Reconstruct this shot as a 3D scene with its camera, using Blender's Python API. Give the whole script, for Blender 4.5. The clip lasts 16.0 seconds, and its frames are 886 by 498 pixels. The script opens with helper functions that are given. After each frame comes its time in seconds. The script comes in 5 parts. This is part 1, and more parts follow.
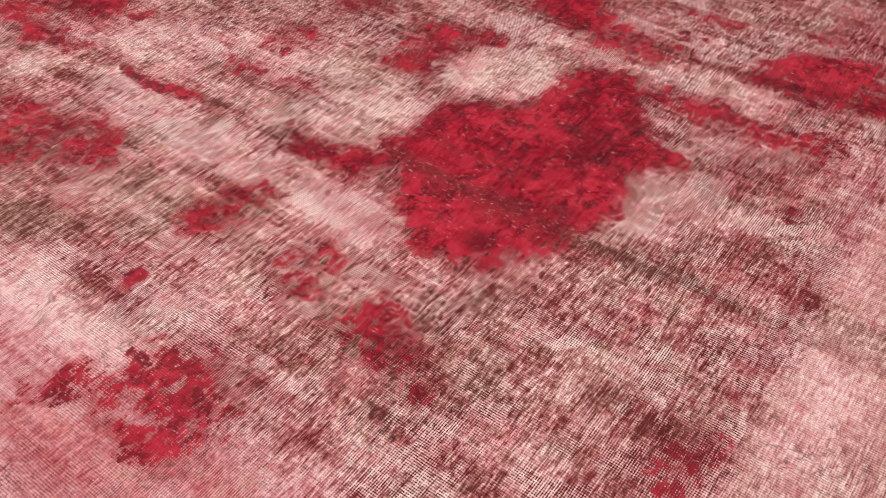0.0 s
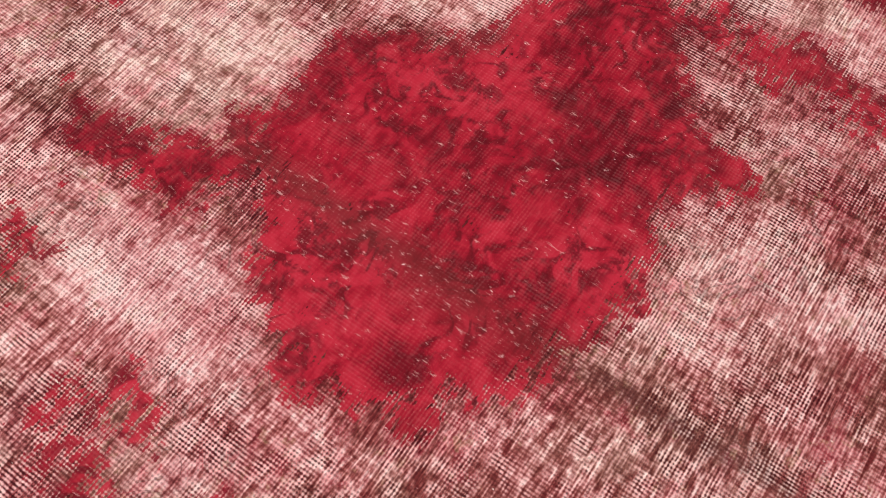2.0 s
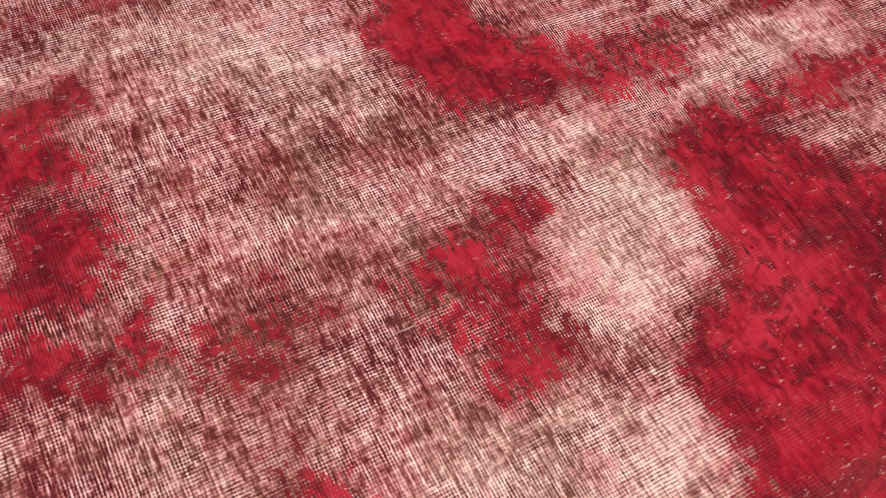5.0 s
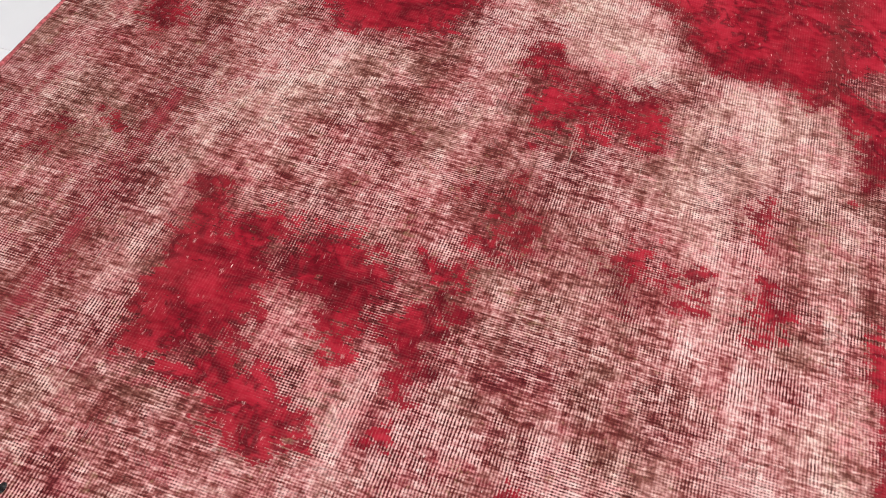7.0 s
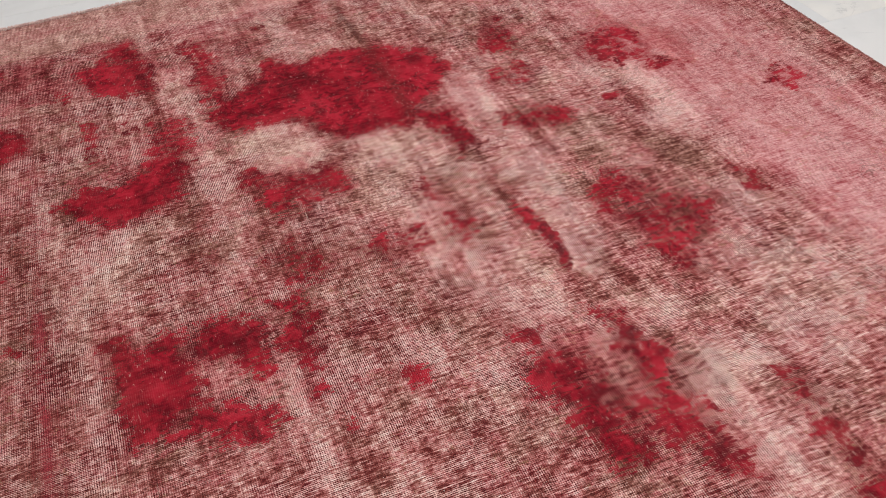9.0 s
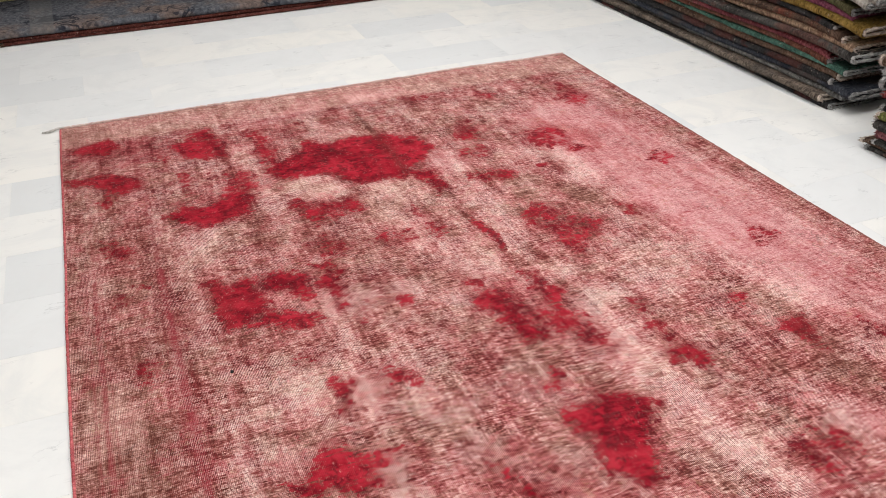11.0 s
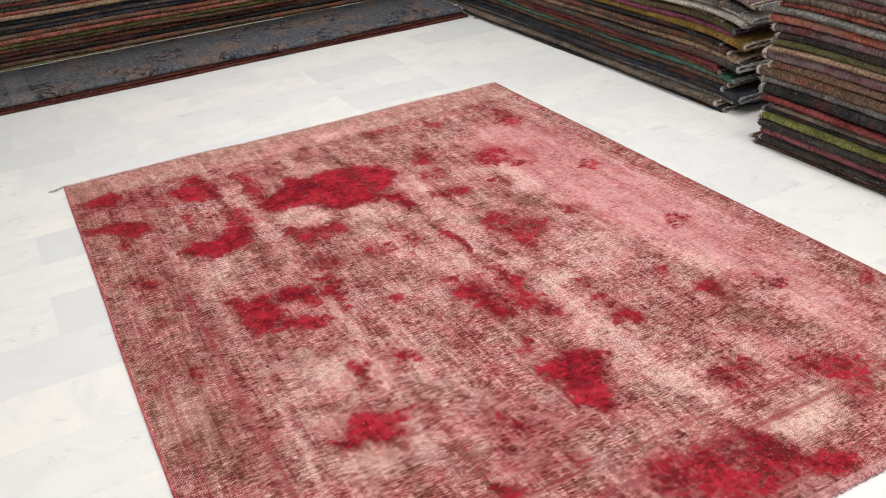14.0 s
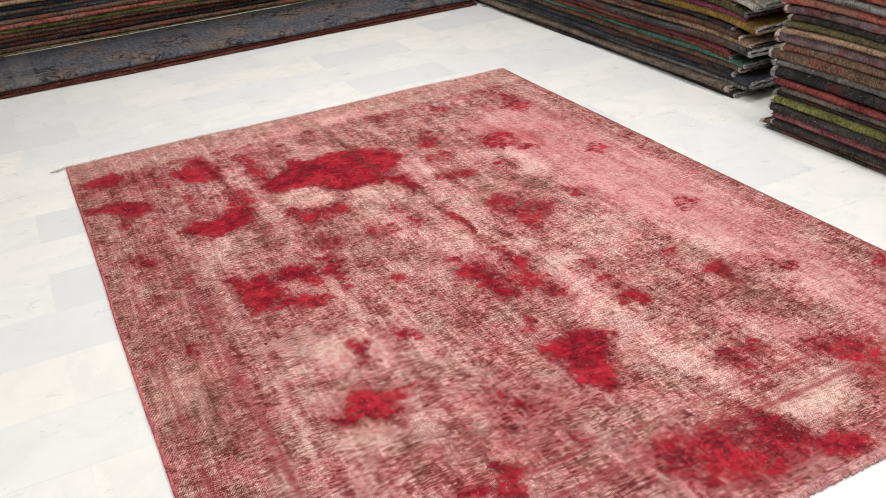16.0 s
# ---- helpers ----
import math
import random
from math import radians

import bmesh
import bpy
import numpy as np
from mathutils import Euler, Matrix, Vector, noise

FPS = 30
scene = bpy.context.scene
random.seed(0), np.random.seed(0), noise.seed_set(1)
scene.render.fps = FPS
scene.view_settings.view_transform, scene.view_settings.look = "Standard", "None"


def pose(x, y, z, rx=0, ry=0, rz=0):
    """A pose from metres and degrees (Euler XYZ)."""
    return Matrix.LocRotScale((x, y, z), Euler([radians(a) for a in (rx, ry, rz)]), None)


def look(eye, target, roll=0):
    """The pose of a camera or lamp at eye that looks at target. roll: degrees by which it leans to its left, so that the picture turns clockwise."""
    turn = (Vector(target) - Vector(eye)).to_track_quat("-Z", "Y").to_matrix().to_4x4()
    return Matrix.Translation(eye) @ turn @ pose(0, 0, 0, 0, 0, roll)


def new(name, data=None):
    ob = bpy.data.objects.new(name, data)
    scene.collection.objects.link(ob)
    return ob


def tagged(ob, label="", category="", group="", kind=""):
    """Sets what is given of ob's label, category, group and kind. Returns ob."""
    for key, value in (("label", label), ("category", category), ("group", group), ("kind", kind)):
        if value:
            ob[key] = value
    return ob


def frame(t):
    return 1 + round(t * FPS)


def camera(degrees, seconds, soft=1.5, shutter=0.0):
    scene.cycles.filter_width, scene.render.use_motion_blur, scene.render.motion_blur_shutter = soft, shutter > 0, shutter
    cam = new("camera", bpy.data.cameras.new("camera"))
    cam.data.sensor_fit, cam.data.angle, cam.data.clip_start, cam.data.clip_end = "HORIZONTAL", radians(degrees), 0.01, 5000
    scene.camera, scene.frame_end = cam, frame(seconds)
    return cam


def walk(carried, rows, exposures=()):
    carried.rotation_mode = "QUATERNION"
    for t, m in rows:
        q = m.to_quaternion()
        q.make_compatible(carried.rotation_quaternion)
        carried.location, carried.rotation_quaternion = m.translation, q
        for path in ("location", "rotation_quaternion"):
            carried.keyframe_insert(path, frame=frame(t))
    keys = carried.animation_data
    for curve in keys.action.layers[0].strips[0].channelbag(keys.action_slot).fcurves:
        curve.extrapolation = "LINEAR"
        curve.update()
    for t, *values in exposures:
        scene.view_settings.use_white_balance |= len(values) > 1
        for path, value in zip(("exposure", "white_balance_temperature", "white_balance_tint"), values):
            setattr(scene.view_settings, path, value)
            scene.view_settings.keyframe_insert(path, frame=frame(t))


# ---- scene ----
cam = camera(52.5, 16.0, soft=1.0, shutter=0.12)
PATH = [
    (0, (2.284, 3.304, 1.081), (1.163, 2.397, -0.305), -2.6),
    (0.5, (2.067, 3.116, 0.967), (0.948, 2.317, -0.485), 0.4),
    (1, (1.9, 2.973, 0.918), (0.857, 2.345, -0.669), 4.2),
    (1.5, (1.712, 2.878, 0.866), (0.855, 2.329, -0.856), 3.7),
    (2, (1.596, 2.829, 0.852), (0.829, 2.353, -0.933), 3.5),
    (2.5, (1.57, 2.781, 0.868), (0.784, 2.325, -0.914), 3.5),
    (3, (1.602, 2.606, 0.924), (0.689, 2.31, -0.831), 9.0),
    (3.5, (1.563, 2.444, 0.958), (0.577, 2.323, -0.778), 8.2),
    (4, (1.414, 2.237, 0.891), (0.589, 2.383, -0.925), 12.9),
    (4.5, (1.293, 2.019, 0.91), (0.555, 2.426, -0.903), 18.9),
    (4.7, (1.28, 1.931, 0.918), (0.471, 2.421, -0.844), 14.5),
    (6.8, (0.981, 1.19, 0.964), (0.608, 2.331, -0.635), 5.6),
    (7, (0.961, 1.125, 0.987), (0.645, 2.292, -0.606), 4.0),
    (7.5, (0.811, 1.062, 0.953), (0.721, 2.194, -0.693), 0.2),
    (8, (0.697, 0.947, 1.03), (0.743, 2.097, -0.606), -3.3),
    (8.5, (0.644, 0.691, 1.187), (0.935, 1.977, -0.316), -4.9),
    (9, (0.659, 0.418, 1.313), (1.142, 1.842, -0.006), -4.2),
    (9.2, (0.656, 0.304, 1.329), (1.162, 1.77, 0.066), -3.6),
    (11.3, (0.203, -0.791, 1.533), (0.811, 0.837, 0.543), -1.5),
    (11.5, (0.159, -0.86, 1.56), (0.767, 0.764, 0.563), -2.4),
    (12, (0.007, -1.021, 1.593), (0.665, 0.567, 0.571), -4.5),
    (12.5, (-0.06, -1.123, 1.639), (0.665, 0.42, 0.594), -4.0),
    (13, (-0.074, -1.155, 1.703), (0.666, 0.399, 0.684), -4.4),
    (13.5, (-0.077, -1.153, 1.736), (0.672, 0.413, 0.743), -4.8),
    (14, (-0.08, -1.152, 1.743), (0.665, 0.441, 0.789), -4.8),
    (14.5, (-0.069, -1.143, 1.723), (0.676, 0.46, 0.786), -5.0),
    (15, (-0.049, -1.135, 1.691), (0.706, 0.454, 0.739), -4.9),
    (15.5, (-0.056, -1.141, 1.67), (0.69, 0.447, 0.71), -4.6),
    (16, (-0.057, -1.143, 1.645), (0.669, 0.459, 0.693), -4.6),
]
EXPOSURES = [(0, -0.06, 6250, 10), (3.0, -0.01, 6350, 10), (4.5, -0.01, 6500, 12), (7.0, -0.06, 6380, 14), (7.5, -0.15, 6380, 14), (8.0, -0.17, 6380, 14),
             (8.5, -0.13, 6480, 14), (9.0, -0.42, 6560, 12), (10.2, -0.2, 6500, 10), (11.5, -0.06, 6550, 10), (13, -0.08, 6580, 10), (16, 0.0, 6580, 10)]
walk(cam, [(t, look(eye, target, roll)) for t, eye, target, roll in PATH], EXPOSURES)

# ---- light ----
world = bpy.data.worlds.new("world")
scene.world = world
world.use_nodes = True
world.node_tree.nodes["Background"].inputs["Color"].default_value = (0.85, 0.9, 1.0, 1)
world.node_tree.nodes["Background"].inputs["Strength"].default_value = 0.3
CEILING = 3.1
LAMP_POWER = 29.5


def ceiling_lamp(x, y, power):
    data = bpy.data.lights.new("ceiling_lamp", "AREA")
    data.shape, data.size, data.size_y, data.energy = "RECTANGLE", 0.6, 1.2, power
    data.color = (1.0, 0.99, 0.97)
    lamp = new("ceiling_lamp", data)
    lamp.matrix_world = pose(x, y, CEILING - 0.02)
    return lamp


for lx, share in ((-0.9, 0.37), (1.0, 1.0), (2.9, 1.27)):
    for ly in (-1.2, 1.6, 4.4):
        ceiling_lamp(lx, ly, LAMP_POWER * share)
scene.view_settings.exposure = 0.0


# ---- node helpers ----
def material(name):
    mat = bpy.data.materials.new(name)
    mat.use_nodes = True
    nt = mat.node_tree
    return mat, nt, nt.nodes["Principled BSDF"]


def put(socket, value, nt):
    if isinstance(value, bpy.types.NodeSocket):
        nt.links.new(value, socket)
    elif isinstance(value, tuple) and len(value) == 3 and socket.type == "RGBA":
        socket.default_value = (*value, 1)
    else:
        socket.default_value = value


def math_node(nt, op, a, b=0.0, c=0.0, clamp=False):
    n = nt.nodes.new("ShaderNodeMath")
    n.operation, n.use_clamp = op, clamp
    for s, v in zip(n.inputs, (a, b, c)):
        put(s, v, nt)
    return n.outputs[0]


def mix(nt, fac, a, b, mode="MIX"):
    n = nt.nodes.new("ShaderNodeMix")
    n.data_type, n.blend_type = "RGBA", mode
    put(n.inputs[0], fac, nt), put(n.inputs[6], a, nt), put(n.inputs[7], b, nt)
    return n.outputs[2]


def noise_node(nt, vector, scale, detail=4.0, rough=0.55, stretch=None, distortion=0.0):
    if stretch:
        m = nt.nodes.new("ShaderNodeMapping")
        m.inputs["Scale"].default_value = stretch
        put(m.inputs["Vector"], vector, nt)
        vector = m.outputs[0]
    n = nt.nodes.new("ShaderNodeTexNoise")
    put(n.inputs["Vector"], vector, nt)
    n.inputs["Scale"].default_value, n.inputs["Detail"].default_value = scale, detail
    n.inputs["Roughness"].default_value, n.inputs["Distortion"].default_value = rough, distortion
    return n.outputs["Fac"]


def ramp(nt, fac, *stops):
    n = nt.nodes.new("ShaderNodeValToRGB")
    while len(n.color_ramp.elements) < len(stops):
        n.color_ramp.elements.new(0.5)
    for e, (p, c) in zip(n.color_ramp.elements, stops):
        e.position, e.color = p, (*c, 1)
    put(n.inputs[0], fac, nt)
    return n.outputs[0]


def step(nt, value, low, high):
    n = nt.nodes.new("ShaderNodeMapRange")
    n.interpolation_type = "SMOOTHSTEP"
    put(n.inputs[0], value, nt)
    n.inputs[1].default_value, n.inputs[2].default_value = low, high
    return n.outputs[0]


def coords(nt):
    return nt.nodes.new("ShaderNodeTexCoord").outputs["Object"]


def bump(nt, height, strength, distance):
    n = nt.nodes.new("ShaderNodeBump")
    n.inputs["Strength"].default_value, n.inputs["Distance"].default_value = strength, distance
    put(n.inputs["Height"], height, nt)
    return n.outputs[0]


def attribute(nt, name):
    n = nt.nodes.new("ShaderNodeAttribute")
    n.attribute_name = name
    return n.outputs["Fac"]


def instance_random(nt):
    return nt.nodes.new("ShaderNodeObjectInfo").outputs["Random"]


# ---- materials ----
def carpet_material():
    """Worn overdyed carpet: rose ground, bare warp and weft, islands of deep red pile."""
    mat, nt, bsdf = material("worn_red_carpet")
    co = coords(nt)
    pile, pale, dirt_shade, line, rose, stain, cream = (attribute(nt, n) for n in ("pile", "pale", "dirt_shade", "line", "rose", "stain", "cream"))

    def times(a, b):
        return math_node(nt, "MULTIPLY", a, b)

    def add(total, value, weight, middle=0.5):
        return math_node(nt, "MULTIPLY_ADD", math_node(nt, "SUBTRACT", value, middle), weight, total)

    big = noise_node(nt, co, 4.0, 4, 0.6)
    blot = noise_node(nt, co, 11.0, 5, 0.62, distortion=0.3)
    med = noise_node(nt, co, 30.0, 3.5, 0.62, distortion=0.5)
    fine = noise_node(nt, co, 190.0, 1, 0.5)
    scratch = noise_node(nt, co, 1.0, 3, 0.6, stretch=(14, 105, 1))
    dash = noise_node(nt, co, 1.0, 1.5, 0.5, stretch=(42, 290, 1))
    upright = noise_node(nt, co, 1.0, 4, 0.6, stretch=(85, 6, 1))
    bands = noise_node(nt, co, 1.0, 4, 0.6, stretch=(15, 1.2, 1))
    fleck = noise_node(nt, co, 34.0, 4, 0.66, distortion=0.4)
    hue = noise_node(nt, co, 6.0, 5, 0.66, distortion=0.3)
    # how far the ground is worn to pale threads
    v = add(add(0.0, big, 0.4), fleck, 0.35)
    for value, weight in ((blot, 1.0), (med, 0.75), (scratch, 1.25), (dash, 1.35), (upright, 0.8), (bands, 0.75), (fine, 0.7)):
        v = add(v, value, weight)
    calm = math_node(nt, "MAXIMUM", math_node(nt, "MULTIPLY_ADD", cream, -0.22, math_node(nt, "MULTIPLY_ADD", pale, -0.2, math_node(nt, "MULTIPLY_ADD", rose, -0.5, 1.0))), 0.45)
    v = math_node(nt, "MULTIPLY_ADD", v, calm, 0.51)
    v = math_node(nt, "MULTIPLY_ADD", pale, 0.29, v)
    v = math_node(nt, "MULTIPLY_ADD", rose, 0.15, v)
    v = math_node(nt, "MULTIPLY_ADD", dirt_shade, -0.12, v)
    pinks = ramp(nt, v, (0.08, (0.140, 0.020, 0.021)), (0.32, (0.285, 0.066, 0.062)), (0.50, (0.43, 0.128, 0.126)),
                 (0.66, (0.63, 0.265, 0.258)), (0.82, (0.81, 0.470, 0.445)), (1.0, (0.92, 0.68, 0.64)))
    straw = ramp(nt, v, (0.08, (0.125, 0.042, 0.032)), (0.34, (0.245, 0.105, 0.080)), (0.55, (0.41, 0.200, 0.168)),
                 (0.72, (0.64, 0.365, 0.310)), (0.9, (0.86, 0.62, 0.54)))
    wash = ramp(nt, v, (0.12, (0.12, 0.014, 0.022)), (0.42, (0.40, 0.085, 0.100)), (0.62, (0.62, 0.27, 0.28)), (0.85, (0.79, 0.46, 0.46)))
    strawy = math_node(nt, "MULTIPLY_ADD", cream, 0.5, times(step(nt, hue, 0.42, 0.62), 0.8))
    strawy = math_node(nt, "MAXIMUM", strawy, times(dirt_shade, 0.55), clamp=False)
    strawy = math_node(nt, "MULTIPLY", math_node(nt, "MINIMUM", strawy, 0.9), math_node(nt, "MULTIPLY_ADD", rose, -0.9, 1.0))
    ground = mix(nt, strawy, pinks, straw)
    washed = math_node(nt, "MAXIMUM", times(step(nt, noise_node(nt, co, 8.0, 5, 0.65, distortion=0.5), 0.48, 0.66), 0.55), times(rose, 0.85))
    washed = times(washed, math_node(nt, "MULTIPLY_ADD", cream, -0.7, 1.0))
    ground = mix(nt, washed, ground, wash)
    # dye left in the ground: stains round the pile, flecks and the guard stripes
    dye = ramp(nt, v, (0.12, (0.085, 0.006, 0.010)), (0.42, (0.25, 0.024, 0.034)), (0.66, (0.43, 0.085, 0.095)), (0.9, (0.68, 0.26, 0.26)))
    spread = add(add(add(add(stain, blot, 0.9), fleck, 1.7), scratch, 1.2), dash, 0.8)
    ground = mix(nt, times(step(nt, spread, 0.16, 0.66), 0.9), ground, dye)
    loose = add(add(add(add(0.5, fleck, 0.8), blot, 1.2), hue, -0.7), scratch, 0.6)
    ground = mix(nt, times(times(step(nt, loose, 0.52, 0.78), 0.8), math_node(nt, "MULTIPLY_ADD", pale, -0.6, 1.0)), ground, dye)
    stripe = times(line, step(nt, noise_node(nt, co, 14.0, 6, 0.75), 0.28, 0.50))
    ground = mix(nt, math_node(nt, "MULTIPLY", stripe, 0.68, clamp=True), ground, (0.33, 0.045, 0.058))
    # brown remains of the old drawing: broken outlines and clusters
    scroll = math_node(nt, "ABSOLUTE", math_node(nt, "SUBTRACT", noise_node(nt, co, 15.0, 3, 0.6, distortion=1.6), 0.5))
    scroll = times(step(nt, scroll, 0.028, 0.004), step(nt, noise_node(nt, co, 5.0, 4, 0.6), 0.50, 0.62))
    ground = mix(nt, times(scroll, 0.55), ground, (0.10, 0.035, 0.028))
    soot = add(add(add(add(dirt_shade, blot, 0.8), fleck, 0.8), scratch, 1.5), dash, 1.2)
    ground = mix(nt, times(step(nt, soot, 0.50, 1.15), 0.22), ground, (0.125, 0.040, 0.034))
    # darkest along the crease: soil and the fold's shade, put into the colour
    ground = mix(nt, times(step(nt, add(dirt_shade, scratch, 1.0), 0.80, 1.25), 0.55), ground, (0.105, 0.030, 0.028))
    olive = step(nt, add(noise_node(nt, co, 75.0, 4, 0.65), blot, 0.6), 0.60, 0.72)
    ground = mix(nt, times(olive, 0.32), ground, (0.42, 0.28, 0.15))
    # bare weave: knots of warp and weft with dark gaps between them
    sep = nt.nodes.new("ShaderNodeSeparateXYZ")
    put(sep.inputs[0], co, nt)
    drift = noise_node(nt, co, 2.5, 2, 0.5)
    jitter = noise_node(nt, co, 55.0, 2, 0.5)
    phase = math_node(nt, "MULTIPLY_ADD", drift, 3.0, times(jitter, 3.2))
    warp = math_node(nt, "SINE", math_node(nt, "MULTIPLY_ADD", sep.outputs[0], 2 * math.pi / 0.0041, phase))
    weft = math_node(nt, "SINE", math_node(nt, "MULTIPLY_ADD", sep.outputs[1], 2 * math.pi / 0.0038, phase))
    which = noise_node(nt, co, 3.6, 4, 0.62)
    warp_part = times(warp, math_node(nt, "MULTIPLY_ADD", step(nt, which, 0.46, 0.64), -0.75, 1.0))
    weft_part = times(weft, math_node(nt, "MULTIPLY_ADD", step(nt, which, 0.40, 0.58), 0.70, 0.22))
    weave = math_node(nt, "ADD", warp_part, weft_part)
    gap = step(nt, add(weave, fine, 2.2), 0.20, -0.95)
    bare = step(nt, add(noise_node(nt, co, 8.0, 5, 0.68), med, 0.6), 0.34, 0.62)
    bare = times(bare, math_node(nt, "MULTIPLY_ADD", cream, -0.45, math_node(nt, "MULTIPLY_ADD", rose, -0.6, 1.0)))
    bare = math_node(nt, "MAXIMUM", bare, math_node(nt, "MULTIPLY_ADD", rose, -0.3, 0.34))
    thread = times(times(step(nt, weave, 0.1, 1.1), bare), step(nt, v, 0.20, 0.55))
    ground = mix(nt, times(thread, 0.5), ground, (0.92, 0.69, 0.63))
    ground = mix(nt, times(gap, math_node(nt, "MULTIPLY_ADD", bare, 0.78, 0.16)), ground, (0.045, 0.006, 0.008))
    bared = step(nt, noise_node(nt, co, 1.0, 3, 0.5, stretch=(190, 5.0, 1)), 0.70, 0.76)
    ground = mix(nt, times(bared, 0.4), ground, (0.86, 0.66, 0.58))
    # islands of deep pile, with ragged edges and dark curls of the old drawing
    edge = 0.0
    for value, weight in ((med, 1.5), (blot, 1.3), (fleck, 1.7), (scratch, 1.5), (fine, 0.9), (dash, 1.1)):
        edge = add(edge, value, weight)
    edge = math_node(nt, "MULTIPLY_ADD", edge, step(nt, pile, 0.0, 0.3), pile)
    edge = math_node(nt, "MULTIPLY_ADD", weave, -0.06, edge)
    island = step(nt, edge, 0.26, 0.57)
    tone = noise_node(nt, co, 26.0, 5, 0.62, distortion=1.0)
    shade = add(add(tone, noise_node(nt, co, 5.0, 4, 0.6), 1.35), scratch, 0.3)
    deep = ramp(nt, shade, (0.20, (0.085, 0.004, 0.008)), (0.36, (0.17, 0.006, 0.014)), (0.52, (0.29, 0.009, 0.021)), (0.72, (0.41, 0.018, 0.036)))
    curl = math_node(nt, "ABSOLUTE", math_node(nt, "SUBTRACT", noise_node(nt, co, 21.0, 3, 0.55, distortion=0.7), 0.5))
    curl = times(step(nt, curl, 0.085, 0.015), step(nt, noise_node(nt, co, 7.0, 3, 0.6), 0.40, 0.53))
    curl = times(curl, step(nt, fleck, 0.40, 0.56))
    deep = mix(nt, times(curl, 0.75), deep, (0.080, 0.005, 0.009))
    # soil and the painted crease shade darken the pile as well
    deep = mix(nt, math_node(nt, "MULTIPLY", dirt_shade, 0.55, clamp=True), deep, (0.085, 0.018, 0.016))
    bald = step(nt, noise_node(nt, co, 1.0, 4, 0.7, stretch=(230, 60, 1)), 0.58, 0.67)
    bald = times(bald, step(nt, add(fleck, dirt_shade, 0.25, 0.0), 0.50, 0.60))
    deep = mix(nt, times(bald, 0.5), deep, (0.74, 0.44, 0.41))
    colour = mix(nt, times(island, 0.95), ground, deep)
    speck = step(nt, noise_node(nt, co, 1.0, 2, 0.5, stretch=(210, 90, 1)), 0.735, 0.765)
    colour = mix(nt, times(speck, 0.65), colour, (0.88, 0.70, 0.64))
    put(bsdf.inputs["Base Color"], colour, nt)
    bsdf.inputs["Roughness"].default_value = 0.92
    bsdf.inputs["Specular IOR Level"].default_value = 0.03
    h = math_node(nt, "MULTIPLY_ADD", weave, math_node(nt, "MULTIPLY_ADD", island, -0.35, 0.4), times(tone, 1.2))
    h = math_node(nt, "MULTIPLY_ADD", curl, math_node(nt, "MULTIPLY", island, -0.6), h)
    put(bsdf.inputs["Normal"], bump(nt, h, 0.5, 0.002), nt)
    return mat


def marble_material():
    mat, nt, bsdf = material("white_marble")
    co = coords(nt)
    rnd = instance_random(nt)
    shift = nt.nodes.new("ShaderNodeVectorMath")
    shift.operation = "ADD"
    put(shift.inputs[0], co, nt)
    comb = nt.nodes.new("ShaderNodeCombineXYZ")
    for i, k in enumerate((37.0, 91.0, 13.0)):
        put(comb.inputs[i], math_node(nt, "MULTIPLY", rnd, k), nt)
    put(shift.inputs[1], comb.outputs[0], nt)
    p = shift.outputs[0]
    base = ramp(nt, rnd, (0.0, (0.69, 0.715, 0.735)), (0.2, (0.75, 0.77, 0.785)), (0.5, (0.79, 0.80, 0.80)), (1.0, (0.83, 0.825, 0.80)))
    cloud = noise_node(nt, p, 4.0, 7, 0.66, distortion=0.8)
    base = mix(nt, math_node(nt, "MULTIPLY", step(nt, cloud, 0.40, 0.70), 0.55), base, (0.68, 0.70, 0.715))
    vein = math_node(nt, "ABSOLUTE", math_node(nt, "SUBTRACT", noise_node(nt, p, 2.2, 6, 0.6, stretch=(1, 2.4, 1), distortion=1.6), 0.5))
    spots = step(nt, noise_node(nt, p, 9.0, 3), 0.5, 0.7)
    vein = math_node(nt, "MULTIPLY", step(nt, vein, 0.018, 0.0), spots)
    base = mix(nt, math_node(nt, "MULTIPLY", vein, 0.45), base, (0.38, 0.40, 0.42))
    put(bsdf.inputs["Base Color"], base, nt)
    put(bsdf.inputs["Roughness"], math_node(nt, "MULTIPLY_ADD", cloud, 0.25, 0.2), nt)
    bsdf.inputs["Specular IOR Level"].default_value = 0.4
    return mat


def plaster_material(name, colour):
    mat, nt, bsdf = material(name)
    n = noise_node(nt, coords(nt), 3.0, 5)
    put(bsdf.inputs["Base Color"], mix(nt, n, colour, tuple(c * 0.9 for c in colour)), nt)
    bsdf.inputs["Roughness"].default_value = 0.85
    put(bsdf.inputs["Normal"], bump(nt, noise_node(nt, coords(nt), 180.0, 3), 0.15, 0.002), nt)
    return mat


def shifted(nt, amount=40.0):
    """Object coordinates moved by a chance amount for each object, so that no two are alike."""
    rnd = instance_random(nt)
    n = nt.nodes.new("ShaderNodeVectorMath")
    n.operation = "ADD"
    put(n.inputs[0], coords(nt), nt)
    comb = nt.nodes.new("ShaderNodeCombineXYZ")
    for i, k in enumerate((1.0, 2.3, 0.7)):
        put(comb.inputs[i], math_node(nt, "MULTIPLY", rnd, k * amount), nt)
    put(n.inputs[1], comb.outputs[0], nt)
    return n.outputs[0], rnd


